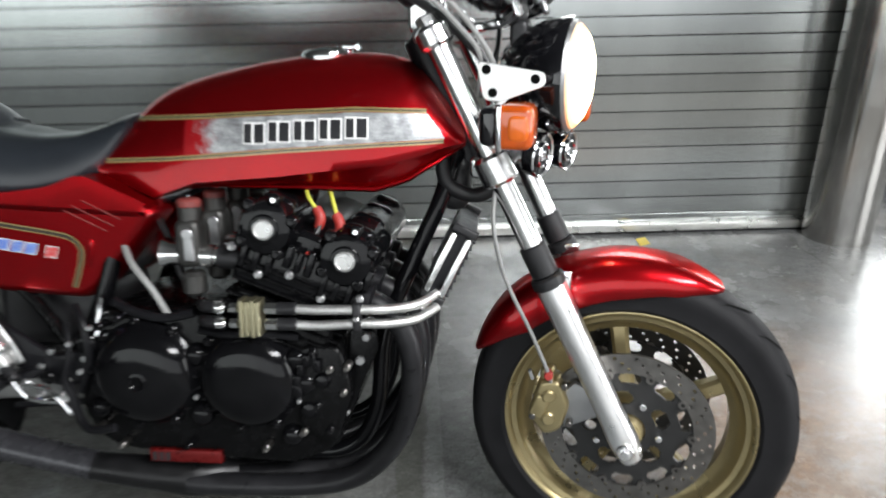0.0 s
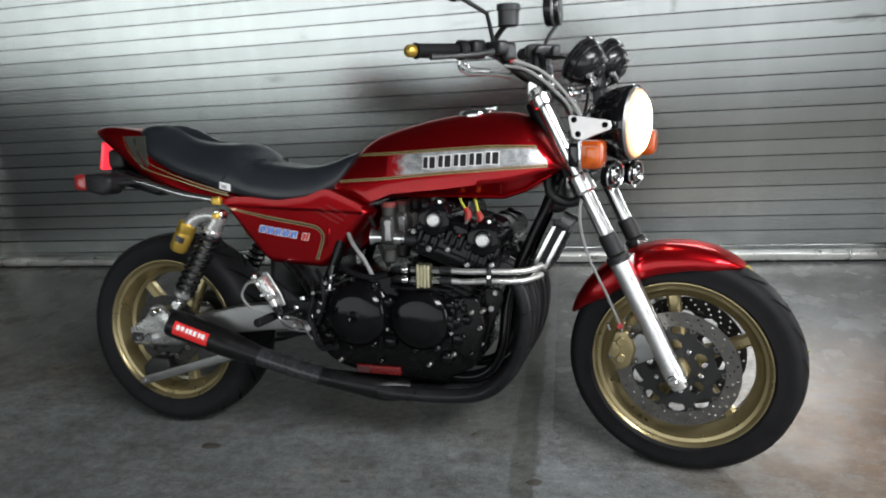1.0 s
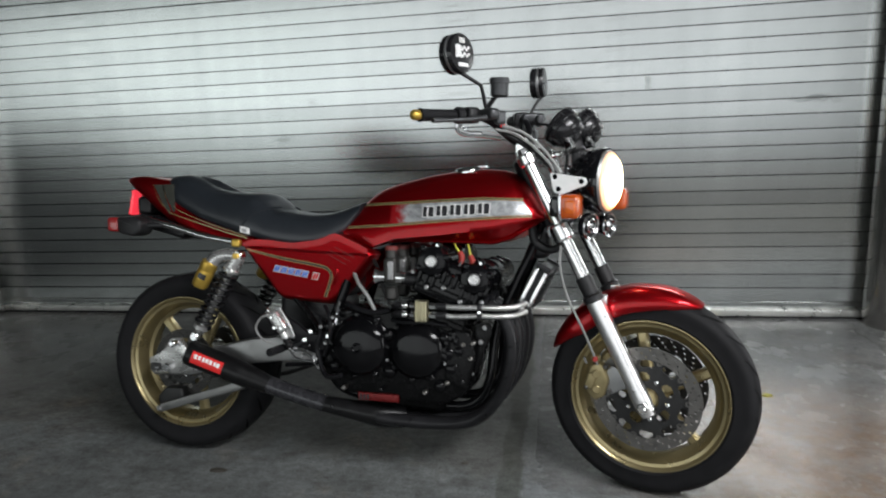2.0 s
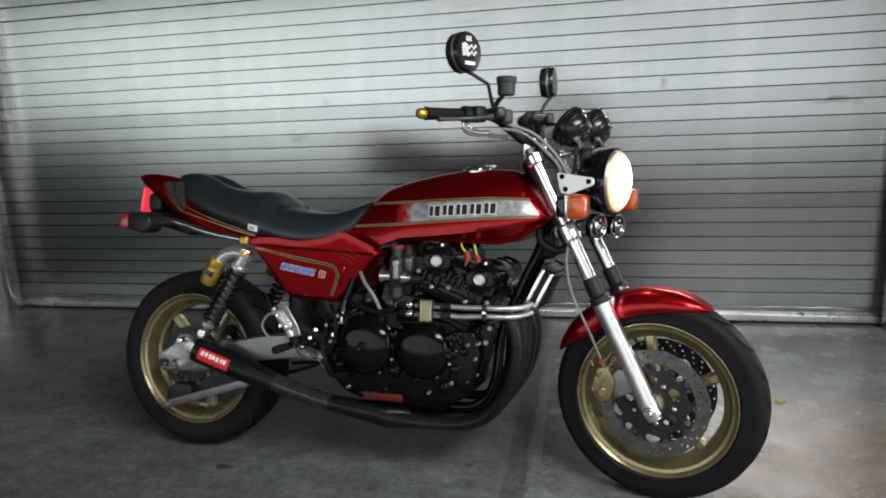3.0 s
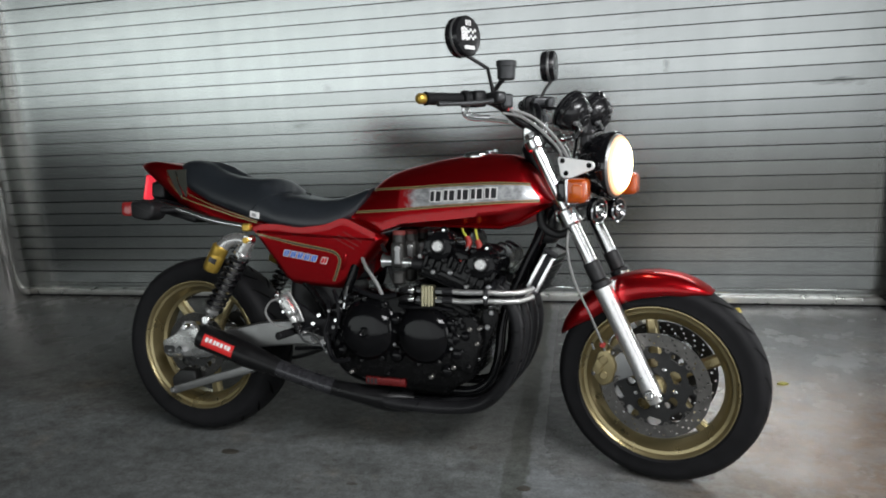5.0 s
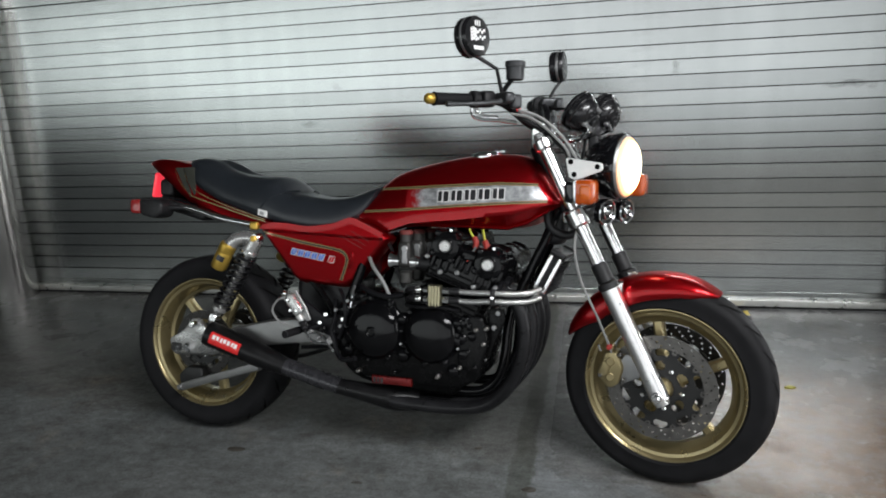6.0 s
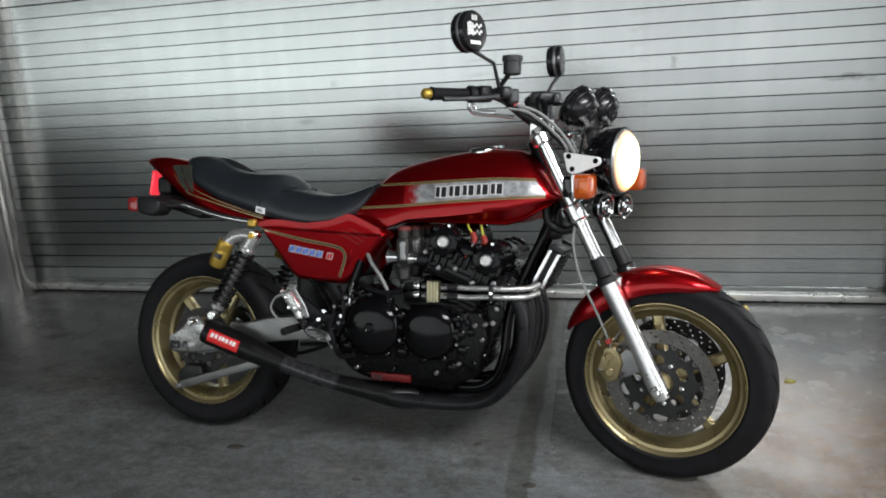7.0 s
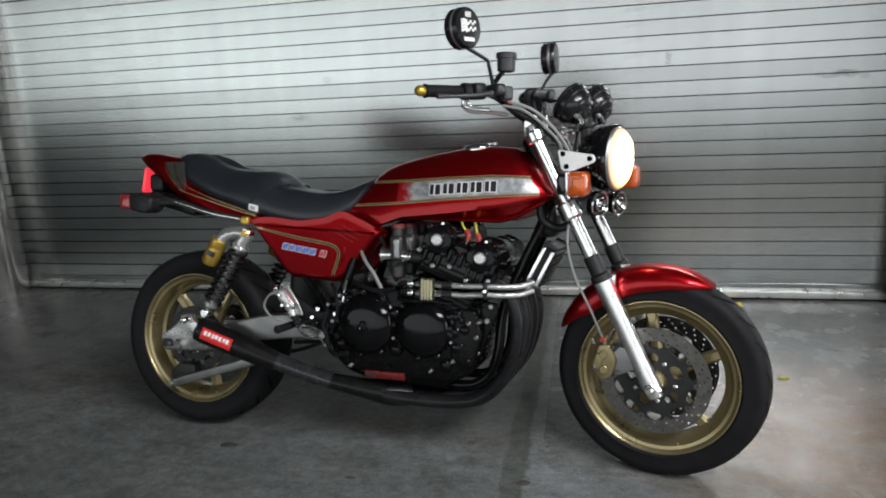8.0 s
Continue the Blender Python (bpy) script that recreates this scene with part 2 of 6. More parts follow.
MARKS = [(2.47, 1.072, 0.11, 0.018, 0.5), (1.70, 1.180, 0.02, 0.03, 0.3), (0.01, 1.150, 0.03, 0.02, 0.15), (-0.155, 0.967, 0.05, 0.025, 0.25)]
RED, SILVER_PANEL = red_paint(), scuffed_silver()
GOLD_LINE = finish("gold_pinstripe", (0.33, 0.245, 0.105), 0.35, 0.3, 0.8, 0.1)
DARK_LINE = finish("dark_pinstripe", (0.03, 0.022, 0.015), 0.35, 0, 0.8, 0.1)
# pinkish red for the cover ribs, their highlights put into the colour
RIB_RED = finish("rib_highlight_red", (0.20, 0.030, 0.030), 0.35, 0.2, 0.3, 0.15)
CAST_GREY = finish("dark_grey_casting", (0.055, 0.057, 0.06), 0.36, 0.5, 0, 0.3, 50, 0.1, 400)
INK = finish("black_decal", (0.012, 0.012, 0.014), 0.4, 0, 0.3)
WHITE = finish("white_decal", (0.75, 0.75, 0.74), 0.45, 0, 0.2, 0.08)
BLUE = finish("blue_decal", (0.08, 0.17, 0.55), 0.4, 0, 0.3, 0.15)
RED_DECAL = finish("red_decal", (0.62, 0.02, 0.02), 0.4, 0, 0.2, 0.15)
VINYL = finish("black_vinyl", (0.015, 0.018, 0.022), 0.31, 0, 0, 0.12, 50, 0.14, 900, spread=0.02, spec=0.5)
SATIN_BLACK = finish("satin_black_coating", (0.006, 0.006, 0.007), 0.34, 0, 0, 0.3, 60, 0.1, 500, spec=0.18)
COVER_BLACK = finish("engine_black_enamel", (0.003, 0.003, 0.0035), 0.11, 0, 0, 0.3, 40, 0.06, 160, spread=0.05, spec=0.22)
CASE_BLACK = finish("engine_black_casting", (0.0026, 0.0026, 0.0028), 0.24, 0, 0, 0.35, 70, 0.25, 420, spec=0.14)
GLOSS_BLACK = finish("gloss_black_enamel", (0.004, 0.004, 0.005), 0.09, 0, 0.3, 0.3, 40, 0.04, 160, spread=0.04, spec=0.5)
PLASTIC = finish("black_plastic", (0.012, 0.012, 0.013), 0.42, 0, 0, 0.25, 60, 0.15, 700, spec=0.35)
RUBBER = finish("tyre_rubber", (0.0085, 0.0085, 0.0094), 0.62, 0, 0, 0.35, 30, 0.3, 500, spec=0.15)
CHROME = finish("chrome", (0.82, 0.82, 0.83), 0.08, 1, 0, 0.06, 30, 0, spread=0.04)
ALLOY = finish("polished_alloy", (0.88, 0.88, 0.88), 0.20, 1, 0, 0.06, 14, 0, 300, spread=0.05)
DULL_ALLOY = finish("dull_alloy", (0.36, 0.362, 0.365), 0.42, 0.9, 0, 0.14, 20, 0.04, 300)
# dull alloy with the weak light at the lower rear put into its colour
SHADED_ALLOY = finish("shaded_alloy", (0.25, 0.25, 0.248), 0.40, 0.9, 0, 0.16, 20, 0.04, 300)
BRACKET = finish("white_alloy_plate", (0.78, 0.78, 0.77), 0.38, 0.35, 0, 0.08, 40)
GOLD_WHEEL = finish("gold_wheel_paint", (0.35, 0.288, 0.150), 0.32, 0.78, 0.3, 0.10, 12, 0.02, 400)
GOLD_ANOD = finish("gold_anodised", (0.56, 0.37, 0.07), 0.36, 0.75, 0, 0.14, 40)
BRASS = finish("pale_gold_fitting", (0.34, 0.315, 0.21), 0.35, 0.9, 0, 0.15, 50)
LEG_ALLOY = finish("brushed_fork_alloy", (0.90, 0.90, 0.90), 0.31, 1, 0, 0.06, 14, 0, 300, spread=0.05)
# darker brake steel; shade on the far and rear discs is in the colour
SHADED_STEEL = finish("shaded_brake_steel", (0.05, 0.048, 0.046), 0.42, 0.8, 0, 0.2, 60, 0.06, 300)
STEEL = finish("brake_steel", (0.19, 0.182, 0.172), 0.36, 1, 0, 0.2, 60, 0.06, 300)
IRON = finish("dark_disc_carrier", (0.014, 0.014, 0.014), 0.42, 0.1, 0, 0.25, 60)
RECESS_DARK = finish("dark_recess", (0.003, 0.003, 0.003), 0.9, spec=0.05)
EXHAUST = finish("black_exhaust_coating", (0.010, 0.010, 0.011), 0.33, 0.0, 0, 0.35, 30, 0.1, 300, spec=0.24)
EXHAUST_GREY = finish("grey_exhaust_sleeve", (0.036, 0.036, 0.040), 0.26, 0.4, 0, 0.2, 40, 0.1, 300)
BRAID = finish("braided_steel_hose", (0.55, 0.55, 0.54), 0.38, 0.9, 0, 0.25, 300, 0.5, 1200)
GREY_HOSE = finish("grey_hose", (0.21, 0.21, 0.205), 0.5, 0, 0, 0.15)
SILENCER_BLACK = finish("black_silencer_coating", (0.006, 0.006, 0.0064), 0.34, 0.0, 0, 0.35, 30, 0.1, 300, spec=0.25)
CABLE_YELLOW = finish("yellow_green_lead", (0.52, 0.52, 0.07), 0.5, 0, 0, 0.15)
FADED_RED = finish("faded_red_cap", (0.150, 0.028, 0.024), 0.55, 0, 0, 0.25)
CAST_SILVER = finish("cast_silver_alloy", (0.50, 0.50, 0.49), 0.28, 0.78, 0, 0.14, 30, 0.05, 300)
RED_ANOD = finish("red_anodised_block", (0.13, 0.006, 0.006), 0.30, 0.5, 0, 0.2)
RED_RUBBER = finish("red_rubber_cap", (0.30, 0.022, 0.016), 0.5, 0, 0, 0.2)
AMBER = lamp_glass("amber_lens", (0.42, 0.062, 0.005), (1, 0.22, 0.015), 0.035)
AMBER_CORE = lamp_glass("amber_lens_core", (0.50, 0.090, 0.007), (1, 0.24, 0.02), 0.09)
RED_LENS = lamp_glass("red_tail_lens", (0.65, 0.015, 0.02), (1, 0.05, 0.08), 0.85)
RED_REFLECTOR = lamp_glass("dull_red_lens", (0.28, 0.02, 0.02), (1, 0.03, 0.03), 0.02)
TELL_TALE = lamp_glass("red_switch", (0.7, 0.02, 0.03), (1, 0.05, 0.05), 0.3)
SHUTTER, CONCRETE = shutter_metal(), concrete()
COLUMN = finish("bare_steel_column", (0.43, 0.422, 0.405), 0.20, 0.95, 0, 0.12, 8, 0.012, 60, spread=0.05)
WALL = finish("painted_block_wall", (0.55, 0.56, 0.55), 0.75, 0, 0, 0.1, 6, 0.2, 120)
# mostly unseen room shell, toned dark to limit bounced light
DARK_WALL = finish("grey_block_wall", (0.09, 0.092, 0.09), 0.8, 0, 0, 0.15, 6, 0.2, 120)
RAIL = finish("pale_aluminium_rail", (0.66, 0.66, 0.63), 0.31, 0.92, 0, 0.15, 20, 0.02, 200)
LEAF = finish("yellow_leaf", (0.30, 0.27, 0.05), 0.6, 0, 0, 0.3)
TAPE_YELLOW = finish("yellow_tape", (0.55, 0.42, 0.04), 0.5, 0, 0, 0.25)
STAIN = finish("dark_grime", (0.055, 0.05, 0.042), 0.55, 0, 0, 0.4, 90)


# ---- mesh helpers ----
def part(name, bm, mat, parent=None, label="", m=None, sharp=38):
    if m is not None:
        bmesh.ops.transform(bm, matrix=m, verts=bm.verts)
    bmesh.ops.recalc_face_normals(bm, faces=bm.faces)
    me = bpy.data.meshes.new(name)
    bm.to_mesh(me)
    bm.free()
    me.materials.append(mat)
    me.shade_smooth()
    me.set_sharp_from_angle(angle=radians(sharp))
    ob = new(name, me)
    if parent:
        ob.parent = parent
    if label:
        tagged(ob, label)
    return ob


def loft(bm, rings, closed=True, caps=True):
    vs = [[bm.verts.new(p) for p in r] for r in rings]
    for a, b in zip(vs, vs[1:]):
        k = len(a)
        for i in range(k if closed else k - 1):
            j = (i + 1) % k
            bm.faces.new((a[i], a[j], b[j], b[i]))
    if caps and closed:
        bm.faces.new(vs[0][::-1])
        bm.faces.new(vs[-1])
    return vs


def glide(pts, steps):
    """A smooth line through the points."""
    p = [Vector(q) for q in pts]
    if len(p) < 3 or steps < 2:
        return p
    out = []
    for i in range(len(p) - 1):
        a, b, c, d = p[max(i - 1, 0)], p[i], p[i + 1], p[min(i + 2, len(p) - 1)]
        for k in range(steps):
            t = k / steps
            out.append(0.5 * (2 * b + (c - a) * t + (2 * a - 5 * b + 4 * c - d) * t * t + (3 * b - a - 3 * c + d) * t ** 3))
    return out + [p[-1]]


def sweep(bm, pts, r, n=10, steps=5, caps=True):
    """A round tube along a smooth line; r: one radius, or one for each point."""
    rs = r if isinstance(r, (list, tuple)) else [r] * len(pts)
    line = glide(pts, steps)
    rad = [q.x for q in glide([(v, 0, 0) for v in rs], steps)]
    t = (line[1] - line[0]).normalized()
    u = t.orthogonal().normalized()
    rings = []
    for i, q in enumerate(line):
        t2 = (line[min(i + 1, len(line) - 1)] - line[max(i - 1, 0)]).normalized()
        u = (u - t2 * u.dot(t2)).normalized()
        w = t2.cross(u)
        rings.append([q + rad[i] * (math.cos(2 * math.pi * k / n) * u + math.sin(2 * math.pi * k / n) * w) for k in range(n)])
    loft(bm, rings, True, caps)
    return bm


def lathe(bm, profile, origin, axis, n=28, loop=False):
    """profile: (along, radius) pairs, turned round the axis; loop joins the last to the first."""
    a = Vector(axis).normalized()
    u = a.orthogonal().normalized()
    w = a.cross(u)
    o = Vector(origin)
    rings = []
    for h, r in profile:
        r = max(r, 1e-4)
        rings.append([o + a * h + r * (math.cos(2 * math.pi * k / n) * u + math.sin(2 * math.pi * k / n) * w) for k in range(n)])
    if loop:
        rings.append(rings[0])
        vs = [[bm.verts.new(p) for p in r] for r in rings[:-1]]
        for i in range(len(vs)):
            x, y = vs[i], vs[(i + 1) % len(vs)]
            for k in range(n):
                bm.faces.new((x[k], x[(k + 1) % n], y[(k + 1) % n], y[k]))
    else:
        loft(bm, rings, True, True)
    return bm


def rod(bm, a, b, r, n=12, bev=0.0):
    a, b = Vector(a), Vector(b)
    h = (b - a).length
    e = min(bev, r * 0.5, h * 0.4)
    prof = [(0, r - e), (e, r), (h - e, r), (h, r - e)] if e else [(0, r), (h, r)]
    return lathe(bm, prof, a, b - a, n)


def inset(poly, d):
    out = []
    k = len(poly)
    area2 = sum(poly[i][0] * poly[(i + 1) % k][1] - poly[(i + 1) % k][0] * poly[i][1] for i in range(k))
    s = 1 if area2 > 0 else -1
    for i in range(k):
        p, q, r = Vector(poly[i - 1]), Vector(poly[i]), Vector(poly[(i + 1) % k])
        e1, e2 = (q - p).normalized(), (r - q).normalized()
        n1, n2 = Vector((-e1.y, e1.x)) * s, Vector((-e2.y, e2.x)) * s
        b = n1 + n2
        b = b / max(0.35, b.dot(b) / 2) if b.length > 1e-6 else n1
        out.append(tuple(q + b * d))
    return out


def prism(bm, poly, y0, y1, bev=0.003):
    """An outline in x and z, thick from y0 to y1, with eased edges."""
    s = 1 if y1 > y0 else -1
    steps = (0, 1) if bev < 0.0025 else (0, 0.3, 0.65, 1)
    ease = [(1 - math.sin(f * math.pi / 2), 1 - math.cos(f * math.pi / 2)) for f in steps]
    ease = [(bev * a, bev * b) for a, b in ease] if len(steps) > 2 else [(bev, 0.0), (0.0, bev)]
    rings = [[(x, y0 + s * d, z) for x, z in inset(poly, e)] for e, d in ease]
    rings += [[(x, y1 - s * d, z) for x, z in inset(poly, e)] for e, d in ease[::-1]]
    loft(bm, rings)
    return bm


def block(bm, c, size, bev=0.003, m=None):
    """A box with eased edges round c."""
    x, y, z = (v / 2 for v in size)
    b = min(bev, x, y, z) * 0.98
    k = len(bm.verts)
    outline = [(-x, -z), (x, -z), (x, z), (-x, z)]
    prism(bm, rounded(outline, b * 1.6, 3) if b > 0.004 else outline, -y, y, b)
    bm.verts.ensure_lookup_table()
    move = Matrix.Translation(c) @ (m or Matrix())
    for v in bm.verts[k:]:
        v.co = move @ v.co
    return bm


def rounded(poly, r, n=4):
    """The outline with its corners rounded."""
    out = []
    k = len(poly)
    for i in range(k):
        p, q, s = Vector(poly[i - 1]), Vector(poly[i]), Vector(poly[(i + 1) % k])
        d = min(r, (p - q).length * 0.45, (s - q).length * 0.45)
        a, b = q + (p - q).normalized() * d, q + (s - q).normalized() * d
        for j in range(n + 1):
            t = j / n
            out.append(tuple((1 - t) ** 2 * a + 2 * t * (1 - t) * q + t * t * b))
    return out


def along(table, x):
    """A value between the rows of a table of (x, value)."""
    if x <= table[0][0]:
        return table[0][1]
    for (a, p), (b, q) in zip(table, table[1:]):
        if x <= b:
            t = (x - a) / (b - a)
            return p + (q - p) * t
    return table[-1][1]


def bm_new():
    return bmesh.new()


# ---- the place ----
YS = 2.764
XL, XR = -2.06, 2.76
bm = bm_new()
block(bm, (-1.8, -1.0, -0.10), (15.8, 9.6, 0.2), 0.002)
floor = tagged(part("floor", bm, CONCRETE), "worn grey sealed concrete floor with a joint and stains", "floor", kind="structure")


def wall(name, c, size, mat, label):
    b = bm_new()
    block(b, c, size, 0.004)
    return tagged(part(name, b, mat), label, "wall", kind="structure")


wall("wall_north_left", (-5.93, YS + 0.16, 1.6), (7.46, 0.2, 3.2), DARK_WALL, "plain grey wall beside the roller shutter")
wall("wall_north_right", (3.02, YS + 0.16, 1.6), (0.12, 0.2, 3.2), WALL, "pale painted wall beyond the steel column")
wall("wall_north_end", (5.05, YS + 0.16, 1.6), (2.10, 0.2, 3.2), WALL, "pale painted wall beyond the side opening")
wall("wall_side_head", (3.54, YS + 0.16, 2.40), (0.92, 0.2, 1.6), WALL, "pale painted wall over the side opening")
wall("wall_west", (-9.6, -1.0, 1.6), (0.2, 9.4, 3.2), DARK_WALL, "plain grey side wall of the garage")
wall("wall_east", (6.0, -3.70, 1.6), (0.2, 4.0, 3.2), WALL, "plain pale side wall of the garage")
wall("wall_east_end", (6.0, 2.20, 1.6), (0.2, 3.0, 3.2), WALL, "plain pale side wall beyond the side door")
wall("wall_east_head", (6.0, -0.5, 2.65), (0.2, 2.4, 1.1), WALL, "plain pale wall over the side door")
# unseen walls whose sills follow the stepped bay panels
wall("wall_south", (2.50, -5.7, 0.07), (7.00, 0.2, 0.14), DARK_WALL, "unseen low grey wall under a wide bay light panel")
wall("wall_south_step", (-2.00, -5.7, 0.08), (2.00, 0.2, 0.16), DARK_WALL, "unseen low grey wall under a narrow bay light panel")
wall("wall_south_middle", (-4.75, -5.7, 0.10), (3.50, 0.2, 0.20), DARK_WALL, "unseen low grey wall under a bay light panel")
wall("wall_south_left", (-8.05, -5.7, 0.46), (3.10, 0.2, 0.92), DARK_WALL, "unseen grey wall under a high bay light panel")
wall("wall_south_head", (-1.8, -5.7, 3.1), (15.6, 0.2, 0.2), DARK_WALL, "unseen grey wall over the bay light panels")
wall("wall_north_head", (0.35, YS + 0.16, 3.03), (5.1, 0.2, 0.34), DARK_WALL, "plain wall over the roller shutter")
b = bm_new()
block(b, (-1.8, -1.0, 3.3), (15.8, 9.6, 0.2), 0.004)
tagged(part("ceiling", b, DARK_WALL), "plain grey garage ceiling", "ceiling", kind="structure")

# roller shutter: slats that hook into one another, with a rail along the floor
shutter = tagged(new("roller_shutter"), "closed galvanised grey roller shutter with horizontal slats", "shutter", kind="structure")
PITCH = 0.0705
Z0 = 0.0837


def slat_mesh():
    b = bm_new()
    prof = [(0.006, 0.0), (0.0, 0.0), (0.0, 0.0664), (0.006, 0.0664), (0.012, 0.0664), (0.012, 0.0)]
    # a little shorter towards the left end, where the curtain is pulled together
    xs = [(XL - 0.05, 0.948), (XR + 0.05, 1.0)]
    loft(b, [[(x, y, z * f) for y, z in prof] for x, f in xs])
    bmesh.ops.recalc_face_normals(b, faces=b.faces)
    me = bpy.data.meshes.new("slat")
    b.to_mesh(me)
    b.free()
    me.materials.append(SHUTTER)
    me.shade_smooth()
    me.set_sharp_from_angle(angle=radians(7))
    return me


slat = slat_mesh()
for k in range(40):
    ob = new("slat", slat)
    ob.parent = shutter
    z = Z0 + k * PITCH
    dip = min(0.0142, max(0.0, 0.0142 * (z - 0.62)))
    ob.location = (0, YS + random.uniform(-0.0006, 0.0006), z - 1.2 * math.sin(dip))
    ob.rotation_euler = (0, -dip, 0)
b = bm_new()
block(b, ((XL + XR) / 2, YS + 0.018, Z0 + 1.4), (XR - XL + 0.1, 0.008, 2.9), 0.001)
part("backing", b, SATIN_BLACK, shutter)
b = bm_new()
prism(b, [(XL - 0.02, 0.012), (XR + 0.0, 0.012), (XR + 0.0, 0.046), (XL - 0.02, 0.046)], YS - 0.030, YS + 0.02, 0.004)
part("bottom_rail", b, RAIL, shutter, "pale scuffed aluminium bottom rail")
b = bm_new()
prism(b, [(XL - 0.02, 0.0), (XR, 0.0), (XR, 0.014), (XL - 0.02, 0.014)], YS - 0.020, YS + 0.02, 0.003)
part("rubber_seal", b, RUBBER, shutter, "black rubber floor seal")
b = bm_new()
prism(b, [(XL - 0.02, 0.046), (XR, 0.046), (XR, 0.082), (XL - 0.02, 0.082)], YS - 0.004, YS + 0.012, 0.003)
part("bottom_slat", b, SHUTTER, shutter)


def column(x, y, r, label):
    b = bm_new()
    lathe(b, [(0, r), (3.2, r)], (x, y, 0), (0, 0, 1), 48)
    return tagged(part("steel_column", b, COLUMN), label, "column", kind="structure")


column(2.845, 2.675, 0.132, "round bare steel column at the shutter's edge")
column(-2.115, 2.655, 0.132, "round bare steel column beside the dark shutter end")

# ---- the motorcycle: x ahead, y to its left, z up, from the rear tyre's foot ----
bike = new("motorcycle")
bike.matrix_world = Matrix(((0.99392, 0.10818, 0.02052, 0.0018), (-0.11011, 0.9765, 0.18525, 1.3025), (0, -0.18638, 0.98248, 0), (0, 0, 0, 1)))
tagged(bike, "red and black classic motorcycle with gold wheels on its stand", "motorcycle")
RAKE = radians(27)
HEAD_AXIS = Vector((-math.sin(RAKE), 0, math.cos(RAKE)))
STEER = Matrix.Translation((1.64, 0, 0)) @ Matrix.Rotation(radians(-12.5), 4, HEAD_AXIS) @ Matrix.Translation((-1.64, 0, 0))


def wheel(name, cx, cz, hw, tyre_r, tyre_hw, first, m, label):
    """A cast five-spoke wheel with its tyre; the spokes begin at the angle first."""
    w = bm_new()
    h = hw
    lathe(w, [(-h, 0.2285), (-h - 0.001, 0.2225), (-h + 0.003, 0.2165), (-h + 0.009, 0.2140), (-h + 0.012, 0.2050), (-h + 0.026, 0.1975), (-0.020, 0.1900), (-0.014, 0.1800), (0.014, 0.1800), (0.020, 0.1900), (h - 0.026, 0.1975), (h - 0.012, 0.2050), (h - 0.009, 0.2140), (h - 0.003, 0.2165), (h + 0.001, 0.2225), (h, 0.2285), (h - 0.006, 0.2275), (0, 0.201), (-h + 0.006, 0.2275)], (cx, 0, cz), (0, 1, 0), 72, True)
    rim = part(name, w, GOLD_WHEEL, bike, label, m)
    t = bm_new()
    k = tyre_hw
    side = [(-h + 0.002, 0.222), (-h - 0.006, 0.232), (-k * 0.97, 0.2285 + (tyre_r - 0.2285) * 0.40), (-k, 0.2285 + (tyre_r - 0.2285) * 0.55), (-k * 0.93, 0.2285 + (tyre_r - 0.2285) * 0.72), (-k * 0.72, 0.2285 + (tyre_r - 0.2285) * 0.89), (-k * 0.40, tyre_r - 0.004), (0, tyre_r)]
    prof = side + [(-y, r) for y, r in side[-2::-1]] + [(h - 0.01, 0.214), (-h + 0.01, 0.214)]
    lathe(t, prof, (cx, 0, cz), (0, 1, 0), 96, True)
    tyre = part("tyre", t, RUBBER, rim, "black road tyre with shallow grooves", m)
    # grooves drawn as dark strips on the tread, shade put into the colour
    g = bm_new()
    for i in range(22):
        for s in (-1, 1):
            a0 = 2 * math.pi * (i + (0.5 if s > 0 else 0)) / 22
            pts = []
            for j in range(7):
                f = j / 6
                y = k * (0.12 + 0.72 * f)
                r = along([(yy, rr) for yy, rr in ((0, tyre_r), (k * 0.40, tyre_r - 0.004), (k * 0.72, 0.2285 + (tyre_r - 0.2285) * 0.89), (k * 0.93, 0.2285 + (tyre_r - 0.2285) * 0.72))], y) + 0.0010
                a = a0 + 0.16 * f + 0.05 * f * f
                wd = 0.021 * math.sin(math.pi * min(1, 0.12 + f * 0.86))
                pts.append([(cx + r * math.cos(a + e), s * y, cz + r * math.sin(a + e)) for e in (-wd, wd)])
            loft(g, pts, False, False)
    part("tread_groove", g, RECESS_DARK, rim, "", m)
    for i in range(5):
        a = first + 2 * math.pi * i / 5
        s = bm_new()
        rings = []
        for r, wd, th in ((0.030, 0.026, 0.030), (0.07, 0.019, 0.020), (0.13, 0.015, 0.016), (0.172, 0.016, 0.015), (0.186, 0.018, 0.013)):
            ring = []
            for u, v in ((-1, -0.6), (-0.6, -1), (0.6, -1), (1, -0.6), (1, 0.6), (0.6, 1), (-0.6, 1), (-1, 0.6)):
                ring.append((cx + r * math.cos(a) - u * wd * math.sin(a), v * th, cz + r * math.sin(a) + u * wd * math.cos(a)))
            rings.append(ring)
        loft(s, rings)
        part("spoke", s, GOLD_WHEEL, rim, "", m)
    hb = bm_new()
    lathe(hb, [(-0.084, 0.018), (-0.083, 0.027), (-0.078, 0.030), (-0.060, 0.031), (-0.030, 0.040), (-0.02, 0.052), (0.02, 0.052), (0.030, 0.040), (0.060, 0.031), (0.078, 0.030), (0.084, 0.018)], (cx, 0, cz), (0, 1, 0), 36)
    part("hub", hb, GOLD_WHEEL, rim, "", m)
    return rim


